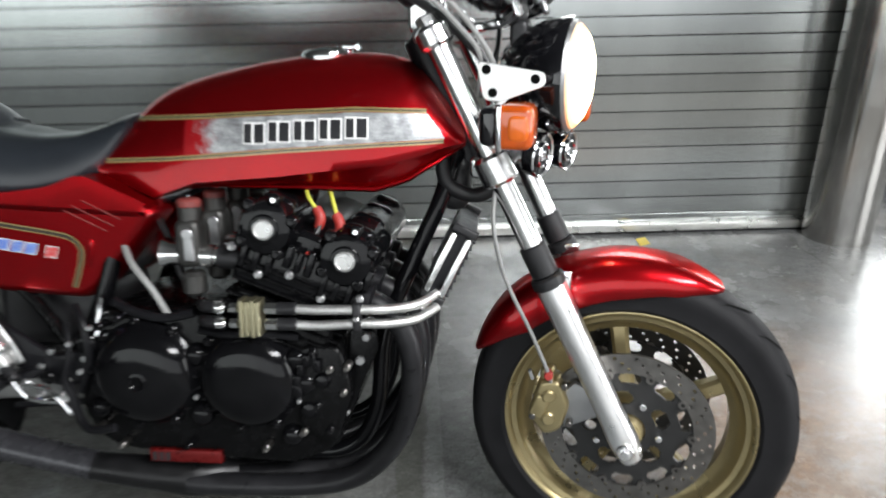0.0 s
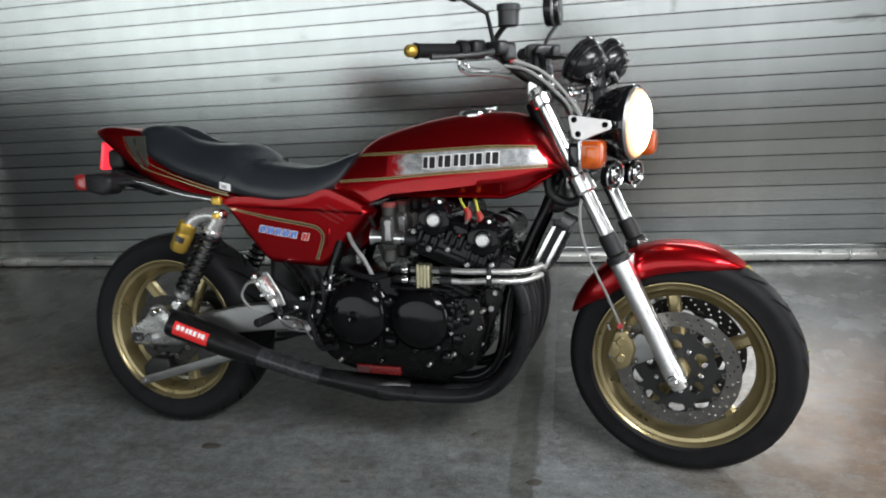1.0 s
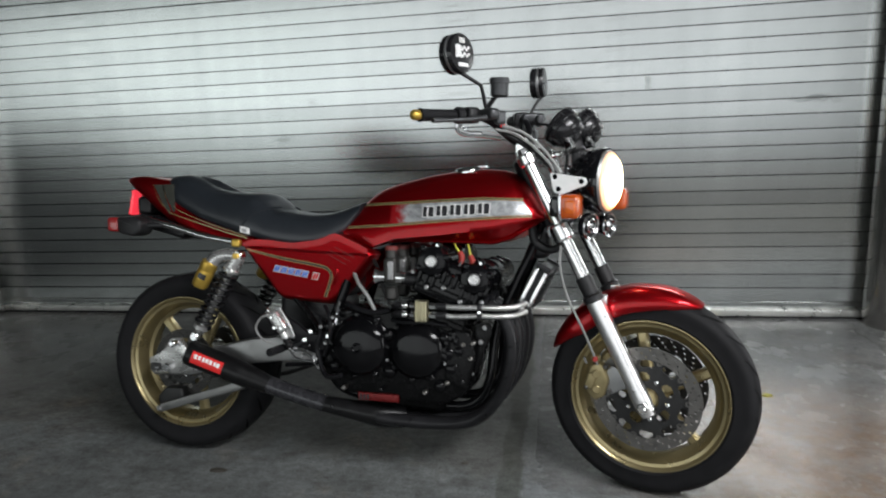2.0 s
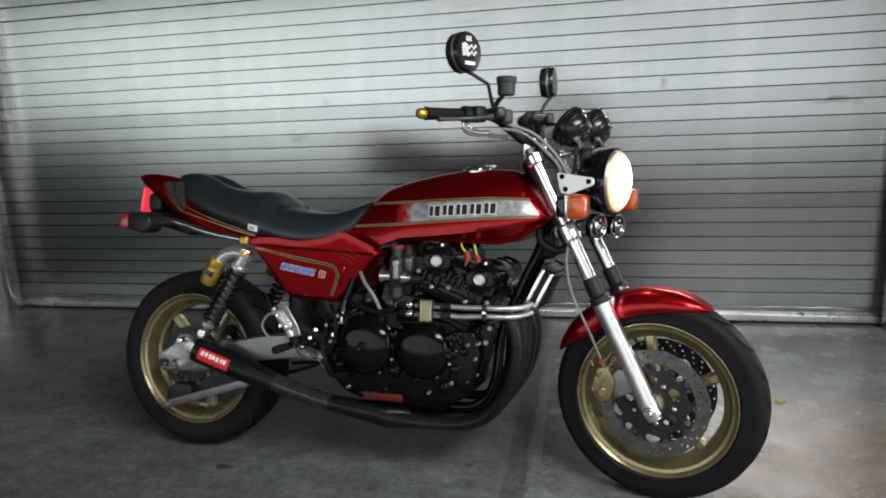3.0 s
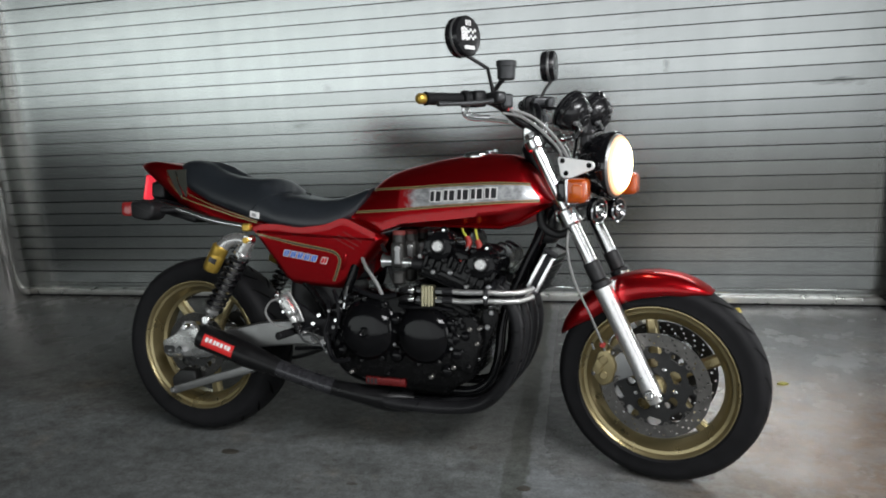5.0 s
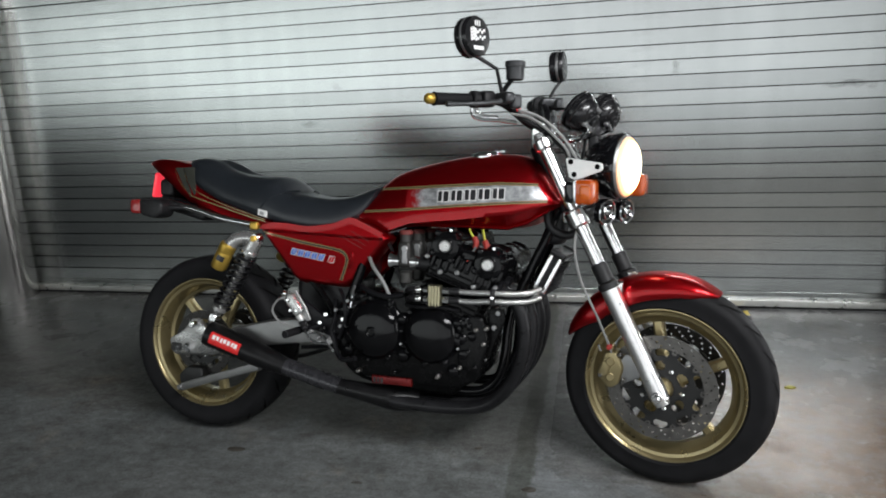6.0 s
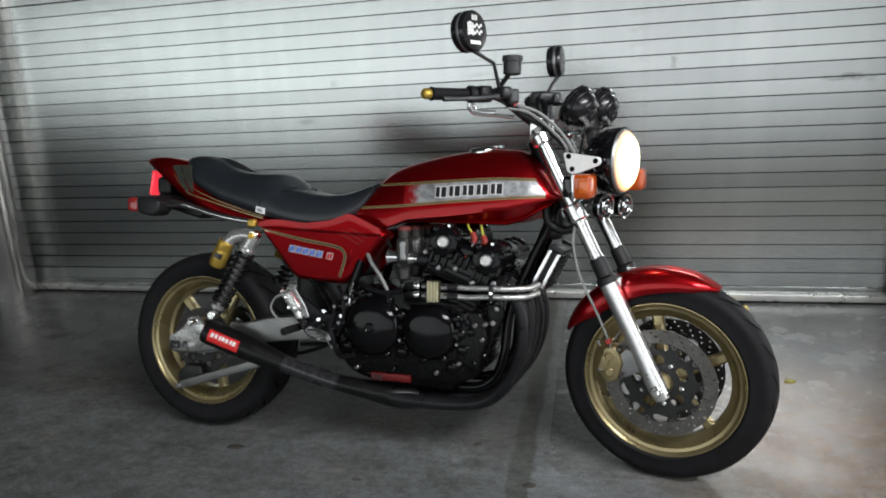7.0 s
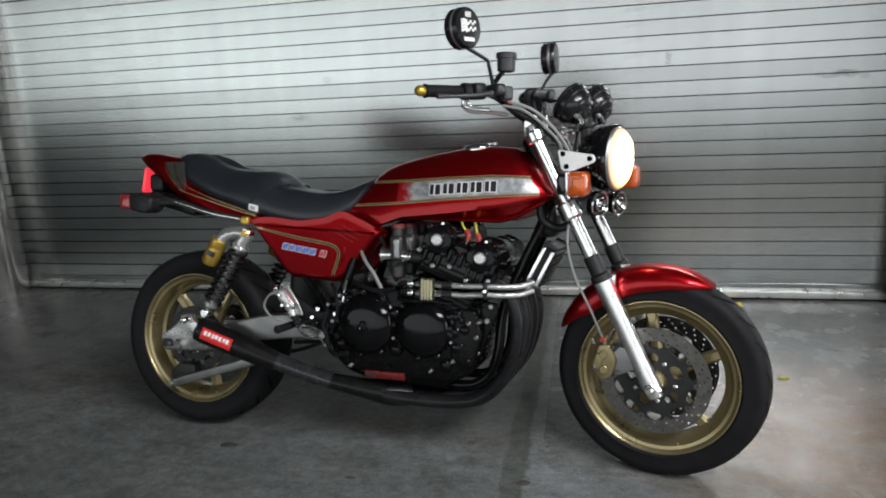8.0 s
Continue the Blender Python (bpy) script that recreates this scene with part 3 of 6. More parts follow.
def pierced(bm, cx, cz, y0, y1, radii, steps, solid):
    """A round plate in rings of cells; solid(ring, step) says which cells are metal."""
    grid = {}

    def vert(r, k, y):
        key = (r, k % steps, y)
        if key not in grid:
            a = 2 * math.pi * (k % steps) / steps
            grid[key] = bm.verts.new((cx + radii[r] * math.cos(a), y, cz + radii[r] * math.sin(a)))
        return grid[key]

    rows = len(radii) - 1
    for r in range(rows):
        for k in range(steps):
            if not solid(r, k):
                continue
            for y in (y0, y1):
                bm.faces.new((vert(r, k, y), vert(r + 1, k, y), vert(r + 1, k + 1, y), vert(r, k + 1, y)))
            for dr, dk, p, q in ((-1, 0, (r, k), (r, k + 1)), (1, 0, (r + 1, k), (r + 1, k + 1)), (0, -1, (r, k), (r + 1, k)), (0, 1, (r, k + 1), (r + 1, k + 1))):
                if not (0 <= r + dr < rows and solid(r + dr, (k + dk) % steps)):
                    bm.faces.new((vert(*p, y0), vert(*q, y0), vert(*q, y1), vert(*p, y1)))


def brake_disc(cx, cz, y, r1, r0, carrier_r, m, parent, metal=None):
    """A drilled floating disc: rotor, dark windowed carrier and bobbins."""
    d = bm_new()
    radii = [r0 + (r1 - r0) * k / 7 for k in range(8)]
    pierced(d, cx, cz, y - 0.0025, y + 0.0025, radii, 144, lambda r, k: not (k % 2 == 0 and r == (1, 3, 5)[(k // 2) % 3]))
    disc = part("brake_disc", d, metal or (STEEL if y < 0 else SHADED_STEEL), parent, "drilled steel brake disc", m)
    # the carrier: a flat plate with five oval windows, and slots between its legs to the bobbins
    c = bm_new()
    q = carrier_r / 0.104
    yc = y * 0.95
    cr = [0.034 * q + (r0 + 0.001 - 0.034 * q) * k / 22 for k in range(23)]

    def solid(r, k):
        mid = (cr[r] + cr[r + 1]) / 2 / q
        turn = 2 * math.pi * (k + 0.5) / 200
        wide, slim = 2 * math.pi / 5, 2 * math.pi / 10
        u = ((turn + 0.15) % wide - wide / 2) * mid
        v = (turn % slim - slim / 2) * mid
        window = ((mid - 0.066) / 0.0145) ** 2 + (u / 0.020) ** 2 < 1
        slot = ((mid - 0.1045) / 0.0120) ** 2 + (v / 0.0200) ** 2 < 1
        return not (window or slot)

    pierced(c, cx, cz, yc - 0.003, yc + 0.003, cr, 200, solid)
    part("carrier", c, IRON, disc, "black windowed disc carrier", m)
    for i in range(5):
        a = 2 * math.pi * i / 5 - 0.15
        o = (cx + 0.058 * q * math.cos(a), yc - 0.003, cz + 0.058 * q * math.sin(a))
        b = bm_new()
        rod(b, o, (o[0], o[1] - 0.006, o[2]), 0.0068 * q, 6, 0.0015)
        part("carrier_bolt", b, ALLOY, disc, "", m)
    for i in range(10):
        a = 2 * math.pi * i / 10
        o = (cx + (r0 - 0.002) * math.cos(a), y, cz + (r0 - 0.002) * math.sin(a))
        b = bm_new()
        lathe(b, [(-0.005, 0.0035), (-0.005, 0.0080), (0.005, 0.0080), (0.005, 0.0035)], o, (0, 1, 0), 12, True)
        part("bobbin", b, STEEL, disc, "steel bobbin", m)
    return disc


FX, FZ = 1.540, 0.300
front = wheel("front_wheel", FX, FZ, 0.052, 0.298, 0.057, radians(98), STEER, "gold cast five-spoke front wheel")
brake_disc(FX, FZ, -0.068, 0.153, 0.116, 0.104, STEER, front)
brake_disc(FX, FZ, 0.068, 0.153, 0.116, 0.104, STEER, front)
rear = wheel("rear_wheel", 0.0, 0.305, 0.072, 0.305, 0.082, radians(62), None, "gold cast five-spoke rear wheel")
brake_disc(0.0, 0.305, -0.080, 0.115, 0.085, 0.078, None, rear, SHADED_STEEL)
b = bm_new()
lathe(b, [(-0.004, 0.060), (-0.004, 0.092), (0.004, 0.092), (0.004, 0.060)], (0, 0.098, 0.305), (0, 1, 0), 48, True)
part("sprocket", b, IRON, rear)


# ---- fork and front end ----
def fork_x(z):
    return 1.541 - (z - 0.290) * 0.486


def on_fork(z, y, dx=0.0):
    return (fork_x(z) + dx, y, z)


for s in (-1, 1):
    y = 0.100 * s
    b = bm_new()
    sweep(b, [on_fork(0.265, y), on_fork(0.30, y), on_fork(0.36, y), on_fork(0.45, y), on_fork(0.585, y)], [0.020, 0.027, 0.0245, 0.0250, 0.0265], 20, 3)
    leg = part("fork_leg", b, LEG_ALLOY, bike, "polished alloy fork leg with chrome tube", STEER)
    b = bm_new()
    rod(b, on_fork(0.58, y), on_fork(1.0, y), 0.0195, 22, 0.002)
    part("fork_tube", b, ALLOY, leg, "chrome fork tube", STEER)
    b = bm_new()
    rod(b, on_fork(0.580, y), on_fork(0.600, y), 0.0295, 22, 0.004)
    rod(b, on_fork(0.600, y), on_fork(0.652, y), 0.0232, 22, 0.003)
    part("dust_seal", b, PLASTIC, leg, "black rubber dust seal", STEER)
    b = bm_new()
    rod(b, on_fork(0.755, y), on_fork(0.802, y), 0.0315, 22, 0.006)
    block(b, on_fork(0.778, y * 0.86, -0.030), (0.030, 0.030, 0.036), 0.006)
    part("lower_clamp", b, ALLOY, leg, "", STEER)
    b = bm_new()
    rod(b, on_fork(0.970, y), on_fork(1.002, y), 0.0290, 22, 0.006)
    rod(b, on_fork(1.002, y), on_fork(1.018, y), 0.0190, 8, 0.003)
    part("top_clamp", b, ALLOY, leg, "", STEER)
    b = bm_new()
    rod(b, (1.541, y * 1.02, 0.292), (1.541, y * 1.30, 0.292), 0.016, 20, 0.003)
    rod(b, (1.541, y * 1.29, 0.292), (1.541, y * 1.36, 0.292), 0.009, 6, 0.002)
    block(b, (1.552, y, 0.284), (0.036, 0.030, 0.030), 0.010)
    part("axle_clamp", b, ALLOY, leg, "", STEER)
    b = bm_new()
    block(b, (fork_x(0.60) - 0.006 + 0.03, y * 0.80, 0.585), (0.036, 0.014, 0.030), 0.004)
    part("fender_lug", b, ALLOY, leg, "", STEER)
b = bm_new()
block(b, (1.291, 0, 0.778), (0.055, 0.19, 0.036), 0.010)
part("lower_yoke", b, SATIN_BLACK, bike, "", STEER)
b = bm_new()
block(b, (1.195, 0, 0.988), (0.060, 0.21, 0.026), 0.010)
part("top_yoke", b, DULL_ALLOY, bike, "", STEER)
b = bm_new()
rod(b, (1.245, 0, 0.76), (1.150, 0, 0.985), 0.033, 20, 0.004)
part("steering_head", b, SATIN_BLACK, bike)

# front mudguard: a rounded shell that thins to a beak ahead of the wheel
b = bm_new()
rings = []
for k in range(37):
    f = k / 36
    a = radians(157.5 - 95.5 * f)
    top = along([(0, 0.3120), (0.08, 0.3185), (0.2, 0.3225), (0.62, 0.3215), (0.85, 0.3165), (1.0, 0.3060)], f)
    low = along([(0, 0.3040), (0.06, 0.2900), (0.22, 0.2560), (0.45, 0.2500), (0.68, 0.2580), (0.86, 0.2740), (0.97, 0.2950), (1.0, 0.3020)], f)
    hw = along([(0, 0.040), (0.06, 0.060), (0.18, 0.070), (0.72, 0.070), (0.88, 0.060), (0.96, 0.044), (1.0, 0.026)], f)
    outer = []
    for j in range(19):
        q = math.pi * j / 18
        c, s = math.cos(q), math.sin(q)
        outer.append((-math.copysign(abs(c) ** 0.55, c) * hw, low + (top - low) * s ** 0.80))
    inner = [(y * 0.95, r - 0.0035) for y, r in outer[::-1]]
    rings.append([(FX + r * math.cos(a), y, FZ + r * math.sin(a)) for y, r in outer + inner])
loft(b, rings)
fender = part("front_mudguard", b, RED, bike, "candy red front mudguard", STEER, 60)

# brake calipers
for s in (-1, 1):
    b = bm_new()
    prism(b, rounded([(1.365, 0.325), (1.395, 0.285), (1.425, 0.300), (1.440, 0.350), (1.420, 0.400), (1.385, 0.395)], 0.012), s * 0.048, s * 0.098, 0.007)
    cal = part("front_caliper", b, GOLD_WHEEL, bike, "gold four-piston brake caliper", STEER)
    for z in (0.322, 0.368):
        b = bm_new()
        rod(b, (1.402, s * 0.096, z), (1.404, s * 0.103, z), 0.013, 16, 0.003)
        part("piston_cap", b, GOLD_WHEEL, cal, "", STEER)
    b = bm_new()
    prism(b, rounded([(1.43, 0.300), (1.50, 0.335), (1.505, 0.365), (1.445, 0.395), (1.42, 0.36)], 0.008), s * 0.074, s * 0.086, 0.003)
    part("caliper_bracket", b, DULL_ALLOY, cal, "", STEER)
    b = bm_new()
    block(b, (1.386, s * 0.086, 0.345), (0.030, 0.034, 0.052), 0.007, Matrix.Rotation(radians(20), 4, "Y"))
    block(b, (1.398, s * 0.080, 0.408), (0.026, 0.030, 0.022), 0.006)
    part("caliper_half", b, GOLD_WHEEL, cal, "", STEER)
    for x, z in ((1.374, 0.325), (1.430, 0.392), (1.440, 0.318)):
        b = bm_new()
        rod(b, (x, s * 0.090, z), (x, s * 0.104, z), 0.0065, 8, 0.0015)
        part("caliper_bolt", b, STEEL, cal, "", STEER)
    b = bm_new()
    rod(b, (1.400, s * 0.092, 0.412), (1.402, s * 0.112, 0.414), 0.0080, 8, 0.002)
    part("banjo_bolt", b, RED_RUBBER, cal, "dull red banjo bolt", STEER)
    b = bm_new()
    rod(b, (1.372, s * 0.085, 0.392), (1.366, s * 0.088, 0.412), 0.0045, 8, 0.001)
    part("bleed_nipple", b, ALLOY, cal, "", STEER)

# headlight
def headlamp_glow(centre):
    """A burning lens, white inside and amber at its rim."""
    m, n, p, link = material("headlamp_lens")
    d = n.nodes.new("ShaderNodeVectorMath")
    d.operation = "DISTANCE"
    link(mapped(n), d.inputs[0])
    d.inputs[1].default_value = centre
    f = span(n, d.outputs["Value"], 0, 1, 0.047, 0.0875)
    link(ramp(n, f, [(0.50, (1.0, 0.84, 0.56)), (0.72, (0.45, 0.27, 0.09)), (0.88, (0.10, 0.038, 0.005)), (1.0, (0.03, 0.008, 0.001))]), p.inputs["Emission Color"])
    p.inputs["Base Color"].default_value = (0.8, 0.7, 0.5, 1)
    p.inputs["Roughness"].default_value, p.inputs["Emission Strength"].default_value = 0.1, 12.0
    return m


LAMP, LAMP_AX = (1.400, 0, 0.918), (0.99, -0.10, -0.03)
b = bm_new()
lathe(b, [(-0.105, 0.030), (-0.100, 0.048), (-0.070, 0.075), (-0.035, 0.090), (-0.006, 0.096), (0.006, 0.098), (0.012, 0.096), (0.012, 0.088), (0.0, 0.086)], LAMP, LAMP_AX, 48)
lampb = part("headlight", b, GLOSS_BLACK, bike, "lit round headlight in a black shell", STEER)
b = bm_new()
lathe(b, [(0.010, 0.0860), (0.021, 0.0850), (0.034, 0.068), (0.042, 0.045), (0.046, 0.020), (0.047, 0.001)], LAMP, LAMP_AX, 48)
part("headlight_lens", b, headlamp_glow(STEER @ Vector(LAMP)), lampb, "glowing warm white lens", STEER)
b = bm_new()
lathe(b, [(0.008, 0.0860), (0.008, 0.0915), (0.013, 0.0910), (0.0175, 0.0868), (0.015, 0.0860)], LAMP, LAMP_AX, 48, True)
part("lens_edge", b, DULL_ALLOY, lampb, "dull metal lens ring", STEER)
for s in (-1, 1):
    b = bm_new()
    prism(b, rounded([(1.276, 0.950), (1.287, 0.892), (1.312, 0.888), (1.384, 0.914), (1.382, 0.934), (1.340, 0.940)], 0.010), s * 0.118, s * 0.124, 0.0015)
    br = part("headlight_bracket", b, BRACKET, bike, "white drilled headlight bracket", STEER)
    # each hole is a near-black disc standing in for its shaded depth
    for x, z in ((1.292, 0.938), (1.302, 0.903), (1.368, 0.924)):
        b = bm_new()
        lathe(b, [(0, 0.0075), (0.0006, 0.0075)], (x, s * 0.1241, z), (0, s, 0), 16)
        part("bolt_hole", b, RECESS_DARK, br, "", STEER)
    b = bm_new()
    rod(b, (1.368, s * 0.095, 0.924), (1.368, s * 0.117, 0.924), 0.012, 12, 0.002)
    part("spacer", b, CHROME, br, "", STEER)
    b = bm_new()
    block(b, (1.305 + (0.062 if s > 0 else 0), s * 0.150, 0.857), (0.030, 0.056, 0.060), 0.010)
    sig = part("front_turn_signal", b, GLOSS_BLACK, bike, "amber turn signal with black body", STEER)
    b = bm_new()
    block(b, (1.345 + (0.062 if s > 0 else 0), s * 0.152, 0.857), (0.058, 0.060, 0.067), 0.010)
    lens = part("lens", b, AMBER, sig, "amber lens", STEER)
    b = bm_new()
    block(b, (1.352 + (0.062 if s > 0 else 0), s * 0.160, 0.857), (0.036, 0.048, 0.044), 0.008)
    part("lens_core", b, AMBER_CORE, lens, "paler ribbed lens middle", STEER)
    b = bm_new()
    block(b, (1.3225 + (0.062 if s > 0 else 0), s * 0.151, 0.857), (0.010, 0.066, 0.071), 0.004)
    part("bezel", b, CHROME, sig, "bright rim between body and lens", STEER)
    b = bm_new()
    rod(b, (1.296, s * 0.095, 0.853), (1.296, s * 0.14, 0.853), 0.010, 12)
    part("stem", b, PLASTIC, sig, "", STEER)
    # twin horns
    c, g = ((1.367, -0.030, 0.790), 1.30) if s < 0 else ((1.402, 0.050, 0.785), 1.18)
    b = bm_new()
    lathe(b, [(-0.030, 0.012 * g), (-0.018, 0.028 * g), (0.0, 0.030 * g), (0.004, 0.026 * g), (0.002, 0.018 * g), (0.006, 0.015 * g), (0.004, 0.010 * g), (0.006, 0.001)], c, (0.93, -0.30, -0.1), 32)
    horn = part("horn", b, GLOSS_BLACK, bike, "small round black and chrome horn", STEER)
    b = bm_new()
    lathe(b, [(-0.002, 0.026 * g), (0.003, 0.0305 * g), (0.006, 0.029 * g), (0.003, 0.025 * g)], c, (0.93, -0.30, -0.1), 32, True)
    part("horn_ring", b, CHROME, horn, "chrome ring", STEER)
    b = bm_new()
    lathe(b, [(0.004, 0.0150 * g), (0.007, 0.0165 * g), (0.008, 0.0150 * g), (0.006, 0.0135 * g)], c, (0.93, -0.30, -0.1), 24, True)
    lathe(b, [(0.004, 0.007 * g), (0.008, 0.006 * g), (0.009, 0.001)], c, (0.93, -0.30, -0.1), 16)
    part("horn_boss", b, CHROME, horn, "chrome centre", STEER)
    b = bm_new()
    sweep(b, [(c[0] - 0.012, c[1], c[2] + 0.02), (1.335, c[1] * 0.8, 0.815), (1.30, s * 0.03, 0.80)], 0.006, 8)
    part("horn_bracket", b, PLASTIC, horn, "", STEER)

# instruments
POD_BLACK = finish("black_pod_plastic", (0.008, 0.008, 0.009), 0.22, 0, 0.1, 0.25, 50, 0.04, 300, spec=0.45)
for s, o in ((-1, (1.2955, -0.060, 1.0755)), (1, (1.320, 0.063, 1.076))):
    b = bm_new()
    ax = (-0.80, 0.14, 0.58)
    lathe(b, [(-0.056, 0.002), (-0.056, 0.020), (-0.053, 0.024), (-0.046, 0.025), (-0.044, 0.036), (-0.038, 0.044), (-0.024, 0.0505), (-0.014, 0.0525), (-0.013, 0.0565), (-0.011, 0.0585), (-0.001, 0.0590), (0.001, 0.0570), (0.002, 0.0535), (0.006, 0.0535), (0.007, 0.0580), (0.009, 0.0595), (0.015, 0.0590), (0.018, 0.0560), (0.018, 0.047), (0.015, 0.044)], o, ax, 40)
    gauge = part("instrument", b, POD_BLACK, bike, "round black instrument pod", STEER)
    b = bm_new()
    lathe(b, [(0.0150, 0.002), (0.0150, 0.047), (0.0165, 0.050), (0.0180, 0.050), (0.0180, 0.046), (0.0165, 0.044), (0.0165, 0.002)], o, ax, 36)
    part("dial_glass", b, GLOSS_BLACK, gauge, "dark dial glass", STEER)
    b = bm_new()
    lathe(b, [(-0.060, 0.002), (-0.060, 0.012), (-0.052, 0.014), (-0.052, 0.002)], o, ax, 18)
    part("lamp_socket", b, PLASTIC, gauge, "", STEER)
    for k in range(3):
        av = Vector(ax).normalized()
        uv = av.orthogonal().normalized()
        dv = Matrix.Rotation(2 * math.pi * k / 3 + 0.5, 3, av) @ uv
        b = bm_new()
        rod(b, Vector(o) + dv * 0.033 - av * 0.052, Vector(o) + dv * 0.033 - av * 0.036, 0.0060, 10, 0.0015)
        part("pod_screw", b, DULL_ALLOY, gauge, "", STEER)
    b = bm_new()
    sweep(b, [(o[0] + 0.035, o[1] - 0.01, o[2] - 0.050), (1.300, 0.04 * s, 1.005), (1.230, 0.03 * s, 0.995)], 0.008, 8)
    part("instrument_stay", b, CHROME, gauge, "", STEER)
    b = bm_new()
    rod(b, (o[0] + 0.028, o[1] - 0.030, o[2] - 0.030), (o[0] + 0.044, o[1] - 0.034, o[2] - 0.060), 0.0065, 10, 0.002)
    part("damper", b, CHROME, gauge, "", STEER)
b = bm_new()
block(b, (1.315, 0, 1.035), (0.03, 0.10, 0.06), 0.01)
block(b, (1.325, 0.0, 0.985), (0.03, 0.06, 0.05), 0.008)
part("instrument_bracket", b, PLASTIC, bike, "", STEER)

# handlebar
b = bm_new()
half = [(1.150, 0.0, 1.040), (1.150, -0.055, 1.040), (1.135, -0.105, 1.065), (1.112, -0.150, 1.098), (1.082, -0.190, 1.114), (1.040, -0.235, 1.116), (0.980, -0.352, 1.117)]
sweep(b, [(x, -y, z) for x, y, z in half[:0:-1]] + half, 0.0112, 14)
bar = part("handlebar", b, SATIN_BLACK, bike, "black tubular handlebar", STEER)
for s in (-1, 1):
    b = bm_new()
    block(b, (1.165, s * 0.045, 1.020), (0.040, 0.030, 0.060), 0.008)
    part("bar_clamp", b, ALLOY, bar, "", STEER)
    b = bm_new()
    p, q = Vector((1.040, s * 0.235, 1.116)), Vector((0.984, s * 0.346, 1.117))
    lathe(b, [(0, 0.018)] + [(0.004 + 0.0072 * k, 0.0165 + 0.0008 * (k % 2)) for k in range(16)] + [(0.122, 0.019), (0.124, 0.015)], p, q - p, 18)
    part("grip", b, RUBBER, bar, "black rubber grip", STEER)
    b = bm_new()
    d = (q - p).normalized()
    lathe(b, [(-0.002, 0.012), (0.004, 0.0145), (0.018, 0.0145), (0.024, 0.010), (0.026, 0.003)], q, d, 16)
    part("bar_end", b, GOLD_ANOD, bar, "gold anodised bar end", STEER)
    b = bm_new()
    c = Vector((1.072, s * 0.205, 1.116))
    block(b, c, (0.050, 0.038, 0.046), 0.008, Matrix.Rotation(s * radians(28), 4, "Z"))
    rod(b, (1.055, s * 0.222, 1.116), (1.045, s * 0.243, 1.116), 0.024, 16, 0.004)
    part("switch_housing", b, PLASTIC, bar, "", STEER)
    b = bm_new()
    block(b, (1.120, s * 0.185, 1.118), (0.075, 0.030, 0.032), 0.008, Matrix.Rotation(s * radians(35), 4, "Z"))
    block(b, (1.148, s * 0.170, 1.108), (0.022, 0.030, 0.040), 0.006, Matrix.Rotation(s * radians(35), 4, "Z"))
    if s > 0:
        block(b, (1.094, 0.198, 1.088), (0.052, 0.050, 0.062), 0.014, Matrix.Rotation(radians(40), 4, "Z"))
        rod(b, (1.060, 0.205, 1.098), (1.078, 0.190, 1.060), 0.020, 14, 0.005)
        block(b, (1.122, 0.190, 1.062), (0.020, 0.030, 0.030), 0.006)
        rod(b, (1.052, 0.215, 1.120), (1.046, 0.200, 1.098), 0.010, 10, 0.003)
    master = part("brake_master_cylinder" if s < 0 else "clutch_perch", b, CAST_GREY, bar, "", STEER)
    b = bm_new()
    sweep(b, [(1.128, s * 0.225, 1.108), (1.098, s * 0.275, 1.102), (1.060, s * 0.325, 1.100), (1.035, s * 0.365, 1.100)], [0.008, 0.0065, 0.006, 0.0075], 10)
    part("lever", b, CAST_GREY, bar, "", STEER)
# reservoir on the right
b = bm_new()
lathe(b, [(0, 0.018), (0.004, 0.0245), (0.036, 0.0255), (0.037, 0.0285), (0.049, 0.0285), (0.052, 0.026), (0.052, 0.001)], (1.158, -0.198, 1.162), (0.03, 0.02, 1), 26)
res = part("brake_reservoir", b, CAST_GREY, bike, "black round brake fluid reservoir", STEER)
b = bm_new()
sweep(b, [(1.150, -0.190, 1.170), (1.128, -0.186, 1.150), (1.112, -0.185, 1.128)], 0.007, 8)
part("reservoir_stay", b, PLASTIC, res, "", STEER)
# chrome return of the front brake line below the switch
b = bm_new()
sweep(b, [(1.045, -0.232, 1.100), (1.042, -0.230, 1.075), (1.060, -0.215, 1.062), (1.100, -0.190, 1.058), (1.140, -0.150, 1.050)], 0.0055, 8)
sweep(b, [(1.055, -0.225, 1.100), (1.052, -0.222, 1.083), (1.070, -0.208, 1.070), (1.100, -0.185, 1.066)], 0.0045, 8)
part("throttle_cable_bend", b, CHROME, bar, "chrome throttle cable bends", STEER)
b = bm_new()
block(b, (1.150, -0.155, 1.085), (0.012, 0.010, 0.008), 0.002)
part("starter_button", b, TELL_TALE, bar, "small red button", STEER)

